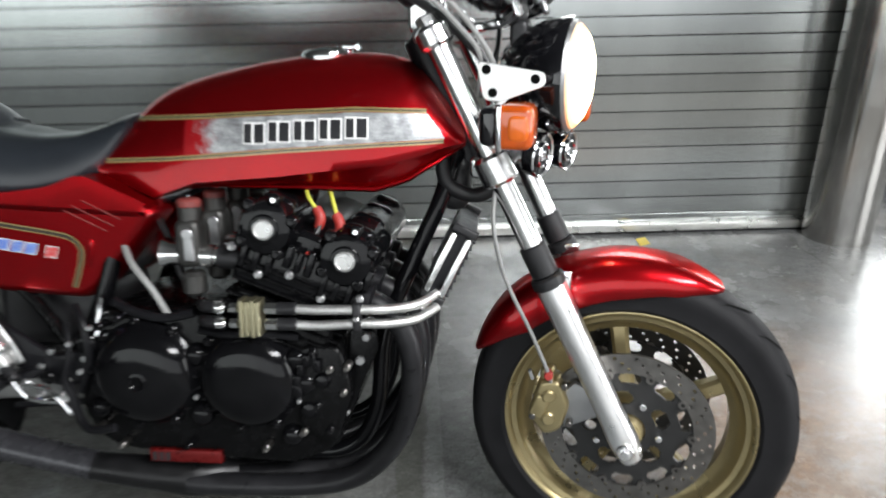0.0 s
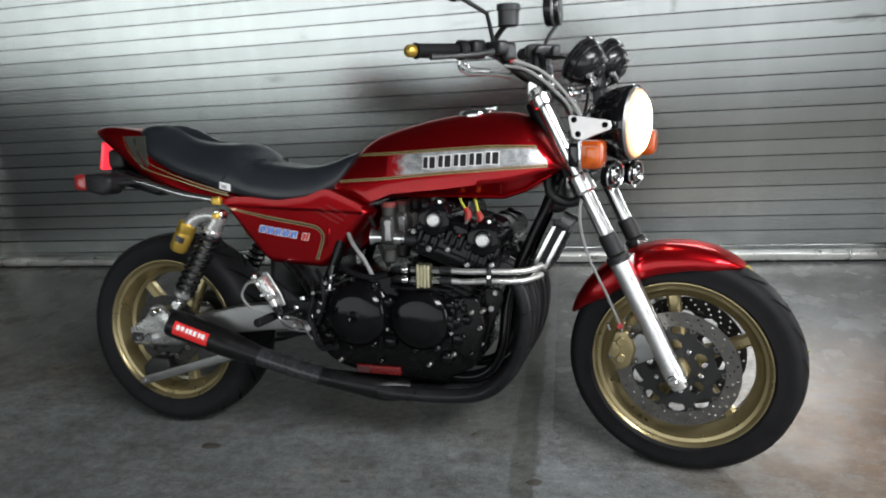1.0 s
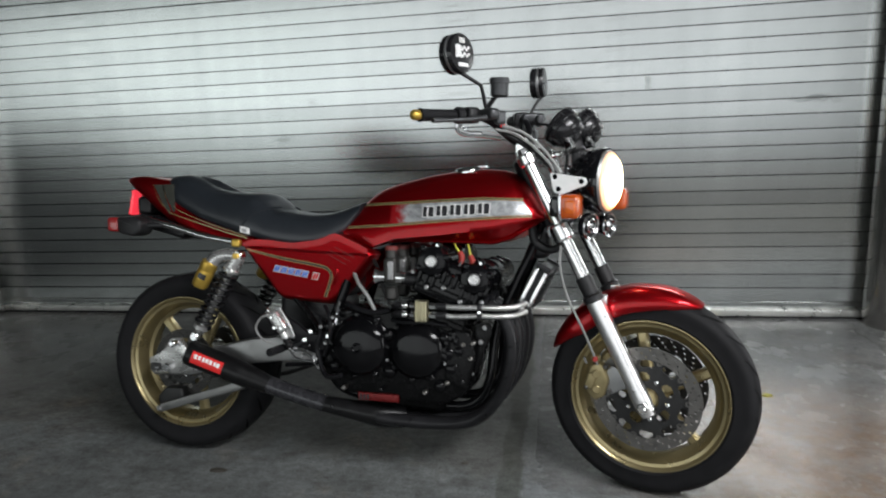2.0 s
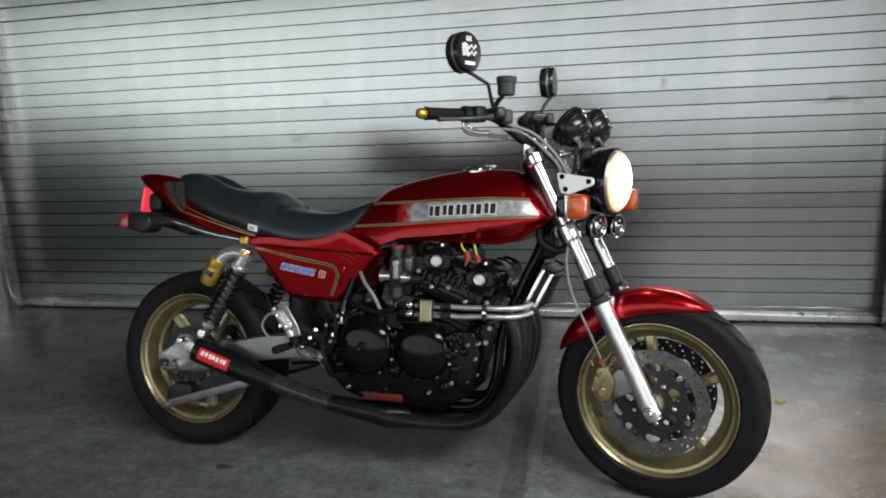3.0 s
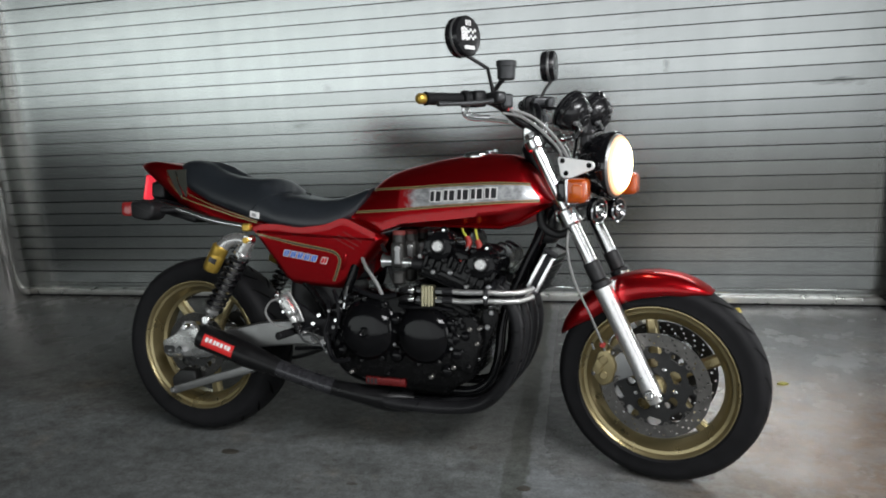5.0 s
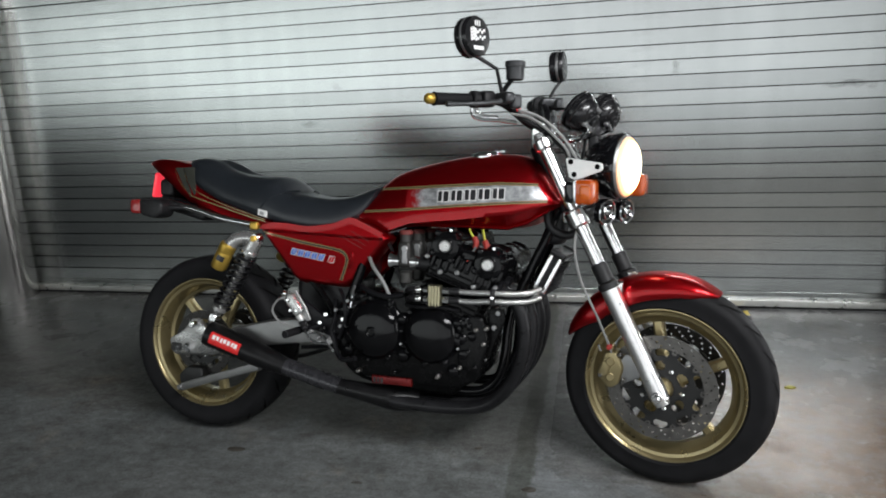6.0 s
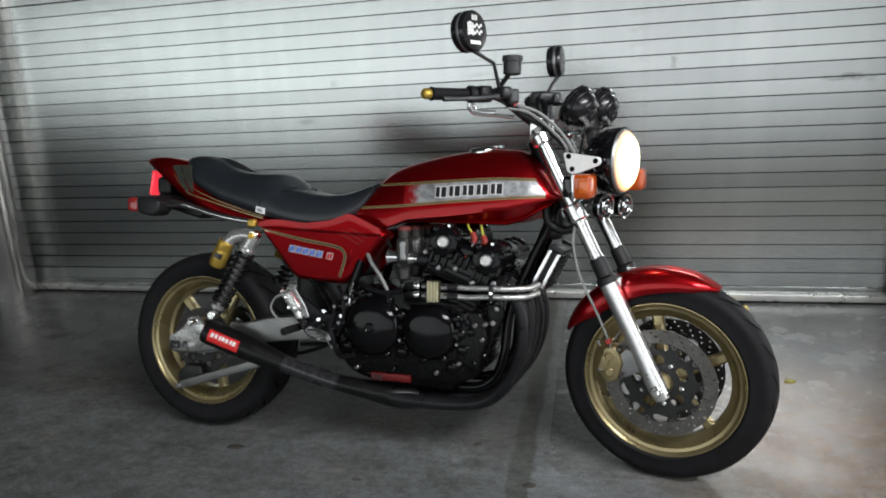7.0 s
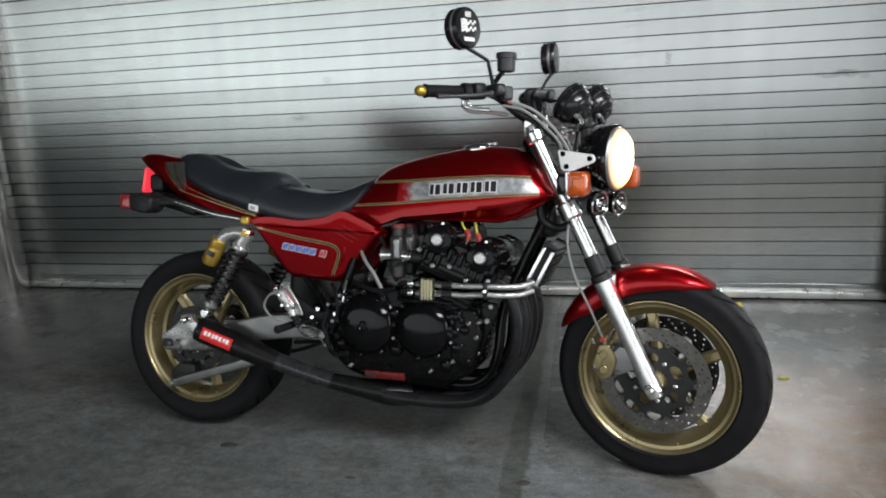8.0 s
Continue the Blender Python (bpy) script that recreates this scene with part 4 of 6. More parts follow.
# mirrors
for c, r, ax, foot, mid in (((1.058, -0.250, 1.281), 0.0540, (0.976, -0.21, 0.05), (1.114, -0.190, 1.135), (1.110, -0.212, 1.196)), ((1.122, 0.250, 1.235), 0.0490, (0.985, 0.15, 0.02), (1.100, 0.200, 1.120), (1.112, 0.225, 1.160))):
    b = bm_new()
    lathe(b, [(-0.026, 0.001), (-0.026, r - 0.004), (-0.022, r), (0.014, r), (0.0175, r - 0.0025), (0.018, r - 0.006), (0.018, 0.001)], c, ax, 40)
    mir = part("mirror", b, POD_BLACK, bike, "round black mirror with white printing on its back" if r > 0.053 else "round black mirror", STEER)
    b = bm_new()
    lathe(b, [(-0.0265, 0.001), (-0.0265, r - 0.005), (-0.0270, r - 0.006), (-0.0270, 0.001)], c, ax, 36)
    part("mirror_glass", b, CHROME, mir, "", STEER)
    b = bm_new()
    sweep(b, [Vector(c) + Vector((0.006, 0, -r * 0.9)), mid, foot], [0.006, 0.0052, 0.0058], 10, 1)
    part("mirror_arm", b, PLASTIC, mir, "", STEER)
    b = bm_new()
    lathe(b, [(-0.005, r + 0.0002), (-0.001, r + 0.0014), (0.003, r + 0.0002)], c, ax, 40, True)
    part("mirror_band", b, DULL_ALLOY, mir, "", STEER)
    if r > 0.053:
        n = Vector(ax).normalized()
        up = (Vector((0, 0, 1)) - n * n.z).normalized()
        rt = up.cross(n)
        o = Vector(c) + n * 0.0186
        marks = [(-0.0085, 0.034, 0.0055, 0.014), (0.0, 0.034, 0.0055, 0.014), (0.0085, 0.034, 0.0055, 0.014), (0.0, -0.031, 0.044, 0.010)]
        marks += [(-0.027 + 0.0090 * a, 0.016 - 0.0085 * c + 0.003 * (a % 2), 0.0082, 0.0076) for a in range(7) for c in range(4) if (a + c) % 2 == 0 or a < 3]
        for u, v, w, h in marks:
            b = bm_new()
            q = [o + rt * (u + i * w / 2) + up * (v + j * h / 2) for i, j in ((-1, -1), (1, -1), (1, 1), (-1, 1))]
            b.faces.new([b.verts.new(p) for p in q])
            part("print_bar", b, WHITE, mir, "", STEER)


def cable(name, pts, r, mat, label="", m=None, parent=None):
    b = bm_new()
    sweep(b, pts, r, 8, 6)
    return part(name, b, mat, parent or bike, label, m)


cable("throttle_cable", [(1.130, -0.165, 1.075), (1.180, -0.130, 1.060), (1.235, -0.100, 1.010), (1.275, -0.085, 0.950), (1.250, -0.050, 0.86)], 0.0040, GREY_HOSE, "grey cable sheath", STEER)
cable("brake_hose", [(1.150, -0.160, 1.085), (1.205, -0.120, 1.060), (1.262, -0.092, 1.000), (1.300, -0.085, 0.930), (1.295, -0.060, 0.840)], 0.0045, GREY_HOSE, "grey brake hose", STEER)
cable("wiring_loom", [(1.140, -0.140, 1.070), (1.195, -0.100, 1.030), (1.240, -0.060, 0.985), (1.290, -0.040, 0.93)], 0.0085, PLASTIC, "", STEER)
cable("clutch_cable", [(1.120, 0.170, 1.100), (1.230, 0.100, 1.080), (1.280, 0.04, 1.00), (1.270, 0.0, 0.90)], 0.0045, PLASTIC, "", STEER)
cable("caliper_hose", [(1.305, -0.100, 0.760), (1.305, -0.125, 0.690), (1.325, -0.125, 0.600), (1.370, -0.118, 0.500), (1.400, -0.105, 0.420), (1.405, -0.095, 0.395)], 0.0036, GREY_HOSE, "thin clear-coated brake hose", STEER)


# ---- tank ----
TOP = [(0.600, 0.800), (0.625, 0.826), (0.650, 0.855), (0.690, 0.890), (0.730, 0.906), (0.770, 0.918), (0.860, 0.939), (0.950, 0.953), (1.020, 0.957), (1.070, 0.957), (1.110, 0.953), (1.145, 0.938), (1.175, 0.910), (1.200, 0.876), (1.222, 0.838), (1.234, 0.812)]
CREASE = [(0.600, 0.755), (0.700, 0.715), (0.780, 0.742), (0.926, 0.755), (1.096, 0.776), (1.206, 0.804), (1.232, 0.808)]
BASE = [(0.600, 0.745), (0.697, 0.704), (0.740, 0.726), (0.800, 0.733), (0.955, 0.731), (1.085, 0.728), (1.140, 0.745), (1.232, 0.803)]
WIDE = [(0.600, 0.098), (0.650, 0.108), (0.700, 0.118), (0.800, 0.130), (0.900, 0.138), (1.000, 0.142), (1.100, 0.140), (1.160, 0.132), (1.210, 0.112), (1.232, 0.095)]


def soft(table, x, d=0.018):
    return sum(along(table, x + d * k) for k in (-1, -0.5, 0, 0.5, 1)) / 5


def tank_side(x, z):
    """Half the tank's width at x and height z."""
    w, zt, zc = soft(WIDE, x), soft(TOP, x), along(CREASE, x)
    if z <= zc:
        zb = along(BASE, x)
        f = (zc - z) / max(zc - zb, 0.004)
        return w * (1 - 0.20 * min(1, f) ** 0.8)
    f = min(0.9999, (z - zc) / max(zt - zc, 0.01))
    return w * (1 - f ** 2.6) ** 0.55


b = bm_new()
rings = []
for k in range(64):
    x = 0.600 + 0.632 * k / 63
    zt, zc, zb = soft(TOP, x), along(CREASE, x), along(BASE, x)
    g = min(1.0, (zc - zb) / 0.032)
    wb = tank_side(x, zb)
    half = [(wb * 0.90, zb + 0.004), (wb + 0.004, zb), (wb + 0.004 + 0.006 * g, zb + 0.004 * g), (wb + 0.003 + 0.006 * g, zb + 0.0075 * g), (wb + 0.002 * g, zb + 0.010 * g), (tank_side(x, zb + 0.014 * g), zb + 0.014 * g), (tank_side(x, (zb + zc) / 2 + 0.003), (zb + zc) / 2 + 0.003), (tank_side(x, zc - 0.004 * g) , zc - 0.004 * g), (tank_side(x, zc), zc)]
    for f in (0.08, 0.2, 0.34, 0.48, 0.60, 0.70, 0.78, 0.85, 0.90, 0.94, 0.97, 0.99, 0.998):
        z = zc + (zt - zc) * f
        half.append((tank_side(x, z), z))
    ring = [(x, -y, z) for y, z in half] + [(x, 0, zt)] + [(x, y, z) for y, z in half[::-1]]
    rings.append(ring)
loft(b, rings)
tank = part("fuel_tank", b, RED, bike, "candy red fuel tank with a scuffed silver side panel", sharp=50)


def tank_patch(name, x0, x1, lo, hi, mat, off, nx=30, nz=3, label="", ragged=0.0, slant=0.0):
    """A thin sheet on both tank sides between two heights, given as functions of x."""
    for s in (-1, 1):
        b = bm_new()
        rows = []
        for i in range(nx + 1):
            row = []
            for j in range(nz + 1):
                f = j / nz
                x = x0 + (x1 - x0) * i / nx + slant * (f - 0.5) * (1 if i == nx else i / nx)
                if i == 0 and ragged:
                    x += ragged * noise.noise((f * 9, 3.1, s))
                z = lo(x) + (hi(x) - lo(x)) * f
                row.append((x, s * (tank_side(x, z) + off), z))
            rows.append(row)
        loft(b, rows, False, False)
        part(name, b, mat, tank, label, sharp=60)


def low_line(x):
    return along([(0.610, 0.773), (0.746, 0.780), (0.926, 0.795), (1.096, 0.806), (1.215, 0.812)], x)


def high_line(x):
    return along([(0.650, 0.845), (0.797, 0.850), (0.922, 0.857), (1.059, 0.863), (1.180, 0.860)], x)


tank_patch("silver_panel", 0.765, 1.186, lambda x: low_line(x) + 0.006, lambda x: high_line(x) - 0.004, SILVER_PANEL, 0.0010, 34, 10, "scuffed bare silver panel", 0.0, -0.028)
for name, mat, d0, d1 in (("gold_stripe", GOLD_LINE, 0.0, 0.0024), ("gold_stripe", GOLD_LINE, 0.0052, 0.0072), ("dark_stripe", DARK_LINE, 0.0024, 0.0052)):
    tank_patch(name, 0.615, 1.198, lambda x, a=d0: low_line(x) - 0.002 + a, lambda x, a=d1: low_line(x) - 0.002 + a, mat, 0.0015, 40, 1)
    tank_patch(name, 0.658, 1.170, lambda x, a=d0: high_line(x) - 0.003 + a, lambda x, a=d1: high_line(x) - 0.003 + a, mat, 0.0015, 40, 1)
# the maker's name as plain bars with a pale edge
for i in range(5):
    x = 0.872 + 0.0425 * i
    zc = 0.5 * (low_line(x + 0.018) + high_line(x + 0.018)) + 0.001
    tank_patch("name_edge", x - 0.002, x + 0.0370, lambda q, c=zc: c - 0.0175, lambda q, c=zc: c + 0.0175, WHITE, 0.0018, 6, 3)
    for u, w in ((0.0005, 0.0125), (0.0180, 0.0160)):
        tank_patch("name_bar", x + u, x + u + w, lambda q, c=zc: c - 0.0150, lambda q, c=zc: c + 0.0150, INK, 0.0030, 5, 3)
# filler cap
b = bm_new()
lathe(b, [(-0.010, 0.045), (0.000, 0.047), (0.006, 0.044), (0.010, 0.036), (0.013, 0.001)], (0.985, 0.0, 0.953), (-0.06, 0, 1), 32)
cap = part("filler_cap", b, CHROME, tank, "chrome hinged filler cap")
b = bm_new()
block(b, (1.026, 0.0, 0.966), (0.030, 0.020, 0.006), 0.002)
rod(b, (1.040, -0.012, 0.966), (1.040, 0.012, 0.966), 0.0045, 10)
part("cap_hinge", b, CHROME, cap)

# ---- seat ----
SEAT_TOP = [(-0.075, 0.915), (-0.060, 0.938), (-0.035, 0.948), (0.010, 0.947), (0.058, 0.933), (0.100, 0.910), (0.130, 0.898), (0.172, 0.889), (0.240, 0.884), (0.285, 0.874), (0.338, 0.846), (0.370, 0.832), (0.420, 0.820), (0.480, 0.814), (0.540, 0.818), (0.590, 0.832), (0.625, 0.846), (0.652, 0.852)]
SEAT_BASE = [(-0.075, 0.880), (-0.030, 0.862), (0.023, 0.836), (0.100, 0.799), (0.250, 0.753), (0.356, 0.728), (0.430, 0.716), (0.498, 0.715), (0.557, 0.730), (0.605, 0.760), (0.652, 0.825)]
SEAT_WIDE = [(-0.075, 0.085), (0.0, 0.118), (0.100, 0.132), (0.250, 0.146), (0.350, 0.148), (0.450, 0.136), (0.550, 0.115), (0.652, 0.090)]
b = bm_new()
rings = []
for k in range(53):
    x = -0.075 + 0.727 * k / 52
    zt, zb, w = soft(SEAT_TOP, x, 0.008), along(SEAT_BASE, x), soft(SEAT_WIDE, x)
    h = zt - zb
    half = [(0.93 * w, zb), (0.985 * w, zb + 0.006), (1.0 * w, zb + 0.22 * h), (0.975 * w, zb + 0.50 * h), (0.90 * w, zb + 0.74 * h), (0.76 * w, zb + 0.90 * h), (0.56 * w, zb + 0.975 * h), (0.30 * w, zt + 0.002)]
    dip = 0.020 * math.exp(-((x - 0.085) / 0.075) ** 2) + 0.006 * math.exp(-((x - 0.46) / 0.08) ** 2)
    lift = 0.012 * math.exp(-((x - 0.290) / 0.034) ** 2) - 0.014 * math.exp(-((x - 0.352) / 0.024) ** 2)
    half = [(y, z + lift * max(0, (z - zb) / h - 0.3)) for y, z in half]
    rings.append([(x, -y, z) for y, z in half] + [(x, 0, zt - dip + lift)] + [(x, y, z) for y, z in half[::-1]])
loft(b, rings)
seat = part("seat", b, VINYL, bike, "stepped black vinyl dual seat", sharp=60)
for s in (-1, 1):
    b = bm_new()
    pts = []
    for k in range(12):
        f = k / 11
        x = 0.262 + 0.075 * f ** 1.6 + 0.02 * f
        zt, zb, w = soft(SEAT_TOP, x, 0.008), along(SEAT_BASE, x), soft(SEAT_WIDE, x)
        h = zt - zb
        u = 0.10 + 0.9 * f
        y = along([(0, 0.99), (0.22, 1.0), (0.50, 0.975), (0.74, 0.90), (0.90, 0.76), (1.0, 0.35)], u) * w
        pts.append((x, s * (y + 0.0005), zb + u * h))
    sweep(b, pts, 0.0034, 6, 2)
    part("seam", b, VINYL, seat)
b = bm_new()
prism(b, [(0.262, 0.757), (0.294, 0.750), (0.296, 0.770), (0.264, 0.777)], -0.152, -0.144, 0.001)
tag = part("seat_tag", b, WHITE, seat, "small white tag")
b = bm_new()
prism(b, [(0.270, 0.760), (0.286, 0.756), (0.287, 0.766), (0.271, 0.770)], -0.1535, -0.151, 0.0005)
part("tag_print", b, DULL_ALLOY, seat)

# ---- tail ----
b = bm_new()
rings = []
for x, zt, zb, w in ((-0.246, 0.936, 0.926, 0.046), (-0.225, 0.942, 0.915, 0.062), (-0.190, 0.945, 0.893, 0.078), (-0.150, 0.944, 0.868, 0.092), (-0.120, 0.940, 0.848, 0.098), (-0.085, 0.934, 0.820, 0.103), (-0.040, 0.926, 0.788, 0.109), (-0.010, 0.915, 0.780, 0.113), (0.012, 0.850, 0.768, 0.120), (0.100, 0.803, 0.748, 0.131), (0.180, 0.778, 0.731, 0.138), (0.260, 0.753, 0.718, 0.142), (0.300, 0.742, 0.716, 0.142)):
    h = zt - zb
    half = [(w * 0.80, zb), (w * 0.92, zb + 0.05 * h), (w, zb + 0.22 * h), (w * 0.985, zb + 0.6 * h), (w * 0.93, zt - 0.12 * h), (w * 0.84, zt - 0.02 * h), (w * 0.75, zt)]
    rings.append([(x, -y, z) for y, z in half] + [(x, y, z) for y, z in half[::-1]])
loft(b, rings)
BRONZE = finish("dull_bronze_panel", (0.036, 0.037, 0.030), 0.62, 0.0, 0.0, 0.3, 40, spec=0.15)
tail = part("tail_cowl", b, RED, bike, "candy red tail cowl with gold lines", sharp=45)
for s in (-1, 1):
    for pts, wd, mat in (
        ([(-0.100, 0.914), (-0.080, 0.868), (-0.030, 0.822), (0.020, 0.805), (0.100, 0.784), (0.200, 0.757), (0.285, 0.737)], 0.0014, GOLD_LINE),
        ([(-0.060, 0.910), (-0.042, 0.868), (0.000, 0.833), (0.040, 0.816), (0.110, 0.792), (0.200, 0.766), (0.285, 0.743)], 0.0010, GOLD_LINE),
    ):
        b = bm_new()
        line = glide([(x, 0, z) for x, z in pts], 5)
        rows = []
        for p in line:
            w = along([(-0.15, 0.092), (-0.120, 0.098), (-0.085, 0.103), (-0.040, 0.109), (-0.010, 0.113), (0.012, 0.120), (0.100, 0.131), (0.180, 0.138), (0.260, 0.142)], p.x) + 0.0012
            rows.append([(p.x, s * w, p.z - wd), (p.x, s * w, p.z + wd)])
        loft(b, rows, False, False)
        part("gold_stripe", b, mat, tail)
    for quad in ([(-0.091, 0.913), (-0.059, 0.913), (-0.048, 0.870), (-0.016, 0.812), (-0.030, 0.810), (-0.066, 0.862)], [(-0.051, 0.913), (-0.014, 0.914), (-0.008, 0.870), (-0.004, 0.826), (-0.012, 0.818), (-0.040, 0.868)]):
        b = bm_new()
        prism(b, rounded(quad, 0.004, 2), s * 0.098, s * (0.1105 if quad[0][0] < -0.06 else 0.1140), 0.0008)
        part("grey_panel", b, BRONZE, tail, "dull bronze panel")
b = bm_new()
prism(b, rounded([(-0.262, 0.812), (-0.246, 0.810), (-0.231, 0.893), (-0.244, 0.902)], 0.008), -0.034, 0.010, 0.008)
tl = part("tail_light", b, RED_LENS, bike, "lit red tail light")
b = bm_new()
block(b, (-0.165, 0, 0.845), (0.055, 0.140, 0.060), 0.010)
block(b, (-0.10, 0, 0.775), (0.20, 0.13, 0.05), 0.012, Matrix.Rotation(radians(14), 4, "Y"))
part("tail_undertray", b, PLASTIC, bike)
for s in (-1, 1):
    b = bm_new()
    prism(b, rounded([(-0.175, 0.803), (-0.110, 0.806), (-0.080, 0.790), (-0.085, 0.755), (-0.110, 0.738), (-0.170, 0.750)], 0.012), s * 0.120, s * 0.195, 0.010)
    sig = part("rear_turn_signal", b, PLASTIC, bike, "black rear turn signal with a red lens")
    b = bm_new()
    block(b, (-0.192, s * 0.158, 0.778), (0.044, 0.068, 0.048), 0.008)
    part("lens", b, RED_REFLECTOR, sig, "dull red lens")
    b = bm_new()
    sweep(b, [(-0.090, s * 0.150, 0.775), (-0.04, s * 0.13, 0.776), (0.02, s * 0.09, 0.772)], 0.010, 10)
    part("stem", b, PLASTIC, sig)
    b = bm_new()
    sweep(b, [(-0.125, s * 0.110, 0.800), (-0.060, s * 0.128, 0.786), (0.020, s * 0.134, 0.768), (0.130, s * 0.142, 0.741), (0.255, s * 0.146, 0.724)], [0.008, 0.0095, 0.0105, 0.0105, 0.009], 12)
    rail = part("grab_rail", b, ALLOY, bike, "chrome grab rail")
    b = bm_new()
    block(b, (0.250, s * 0.150, 0.722), (0.030, 0.020, 0.026), 0.005)
    part("rail_fixing", b, GOLD_ANOD, rail, "gold anodised fixing")

# ---- side covers ----
SIDE = [(0.262, 0.716), (0.300, 0.734), (0.360, 0.735), (0.443, 0.724), (0.540, 0.736), (0.598, 0.760), (0.697, 0.714), (0.726, 0.694), (0.616, 0.571), (0.592, 0.546), (0.562, 0.530), (0.402, 0.540), (0.378, 0.556)]
SIDE_ROUND = [(0.0, 0.124), (0.0008, 0.1330), (0.0028, 0.1410), (0.0060, 0.1475), (0.0100, 0.1522), (0.0140, 0.1548), (0.0180, 0.1560), (0.0206, 0.1561)]


def tall(z):
    return z > 0.709


def side_depth(x, z):
    """How far out the side cover lies at x, z."""
    best, flat = 1.0, False
    for (ax, az), (bx, bz) in zip(SIDE, SIDE[1:] + SIDE[:1]):
        p, q, e = Vector((x, z)), Vector((ax, az)), Vector((bx - ax, bz - az))
        t = min(1.0, max(0.0, (p - q).dot(e) / e.dot(e)))
        gap = (p - q - e * t).length
        if gap < best:
            best, flat = gap, tall(az) and tall(bz)
    if flat:
        return max(along(SIDE_ROUND, best), 0.1548 + 0.0012 * min(1.0, best / 0.018))
    return along(SIDE_ROUND, best)


for s in (-1, 1):
    b = bm_new()
    outer = rounded(SIDE, 0.022, 4)
    rings = [[(x, s * 0.085, z) for x, z in inset(outer, 0.002)]]
    # the top edge tucks in flat beneath the seat; the other edges are rounded
    for d, y in SIDE_ROUND:
        flat = 0.1548 + 0.0012 * min(1.0, d / 0.018)
        rings.append([(x, s * (max(y, flat) if tall(z0) else y), z) for (x, z), (_, z0) in zip(inset(outer, d), outer)])
    loft(b, rings)
    cover = part("side_cover", b, RED, bike, "candy red side cover with gold lines and a blue badge", sharp=30)
    for off, half in ((0.0038, 0.0030), (0.0, 0.0012), (0.0075, 0.0009)):
        b = bm_new()
        line = glide([(0.285 + off, 0, 0.704 - off * 0.6), (0.420, 0, 0.678 - off), (0.530, 0, 0.660 - off), (0.566 - off * 0.5, 0, 0.650 - off), (0.580 - off, 0, 0.630), (0.578 - off, 0, 0.610), (0.556 - off, 0, 0.556)], 6)
        rows = []
        for i, p in enumerate(line):
            t = (line[min(i + 1, len(line) - 1)] - line[max(i - 1, 0)]).normalized()
            n = Vector((-t.z, 0, t.x)) * half
            d = side_depth(p.x, p.z) + (0.0008 if half > 0.002 else 0.0014)
            rows.append([(p.x + n.x, s * d, p.z + n.z), (p.x - n.x, s * d, p.z - n.z)])
        loft(b, rows, False, False)
        part("dark_stripe" if half > 0.002 else "gold_stripe", b, DARK_LINE if half > 0.002 else GOLD_LINE, cover)
    b = bm_new()
    sweep(b, [(0.594, s * 0.1515, 0.652), (0.597, s * 0.1530, 0.640), (0.594, s * 0.1530, 0.622), (0.584, s * 0.1520, 0.598), (0.577, s * 0.1500, 0.584)], [0.002, 0.0062, 0.0072, 0.0060, 0.002], 12, 5)
    part("moulded_swell", b, RED, cover)
    # model badge as plain slanted bars
    for i, (mat, x) in enumerate([(BLUE, 0.378), (BLUE, 0.402), (BLUE, 0.426), (BLUE, 0.450), (BLUE, 0.474), (RED_DECAL, 0.510)]):
        z = 0.6435 - (x - 0.378) * 0.155
        for u, wd, grow, m2, y in ((0.0, 0.0180, 0.0016, WHITE, 0.1570), (0.0004, 0.0078, 0.0, mat, 0.1576), (0.0106, 0.0072, 0.0, mat, 0.1576)):
            b = bm_new()
            x0 = x + u
            q = [(x0 - grow, z - 0.0090 - grow), (x0 + wd + grow, z - 0.0115 - grow), (x0 + wd + 0.009 + grow, z + 0.0065 + grow), (x0 + 0.009 - grow, z + 0.0090 + grow)]
            b.faces.new([b.verts.new((px, s * y, v)) for px, v in q])
            part("badge_bar", b, m2, cover)
    for p, q in (((0.562, 0.696), (0.629, 0.661)), ((0.576, 0.705), (0.644, 0.670)), ((0.596, 0.714), (0.657, 0.682))):
        b = bm_new()
        sweep(b, [(p[0], s * 0.1560, p[1]), (q[0], s * 0.1560, q[1])], 0.0012, 8, 1)
        part("moulded_rib", b, RIB_RED, cover)
    # the cover draws in towards its lower edge
    for ob in [cover] + list(cover.children):
        for v in ob.data.vertices:
            v.co.y -= s * 0.15 * (0.735 - v.co.z)

# ---- frame ----
for s in (-1, 1):
    y = 0.062 * s
    b = bm_new()
    sweep(b, [(1.215, y * 0.6, 0.790), (1.185, y * 0.9, 0.700), (1.140, y, 0.600), (1.090, y * 1.3, 0.470), (1.075, y * 1.4, 0.330), (1.030, y * 1.3, 0.250), (0.930, y * 1.2, 0.228), (0.640, y * 1.3, 0.245), (0.565, y * 1.7, 0.310), (0.555, y * 2.1, 0.420), (0.610, y * 2.1, 0.560), (0.640, y * 1.8, 0.680)], 0.0150, 14, 5)
    part("frame_tube", b, COVER_BLACK, bike, "black tubular frame")
    b = bm_new()
    sweep(b, [(1.19, y * 0.4, 0.84), (0.95, y * 0.6, 0.80), (0.66, y * 1.6, 0.70), (0.40, y * 1.9, 0.715), (0.10, y * 1.8, 0.75), (-0.10, y * 1.5, 0.80)], 0.013, 10, 4)
    part("frame_rail", b, GLOSS_BLACK, bike)
    b = bm_new()
    sweep(b, [(0.555, s * 0.14, 0.42), (0.47, s * 0.115, 0.52), (0.34, s * 0.108, 0.64), (0.27, s * 0.110, 0.71)], 0.011, 10, 4)
    part("frame_strut", b, CASE_BLACK, bike)

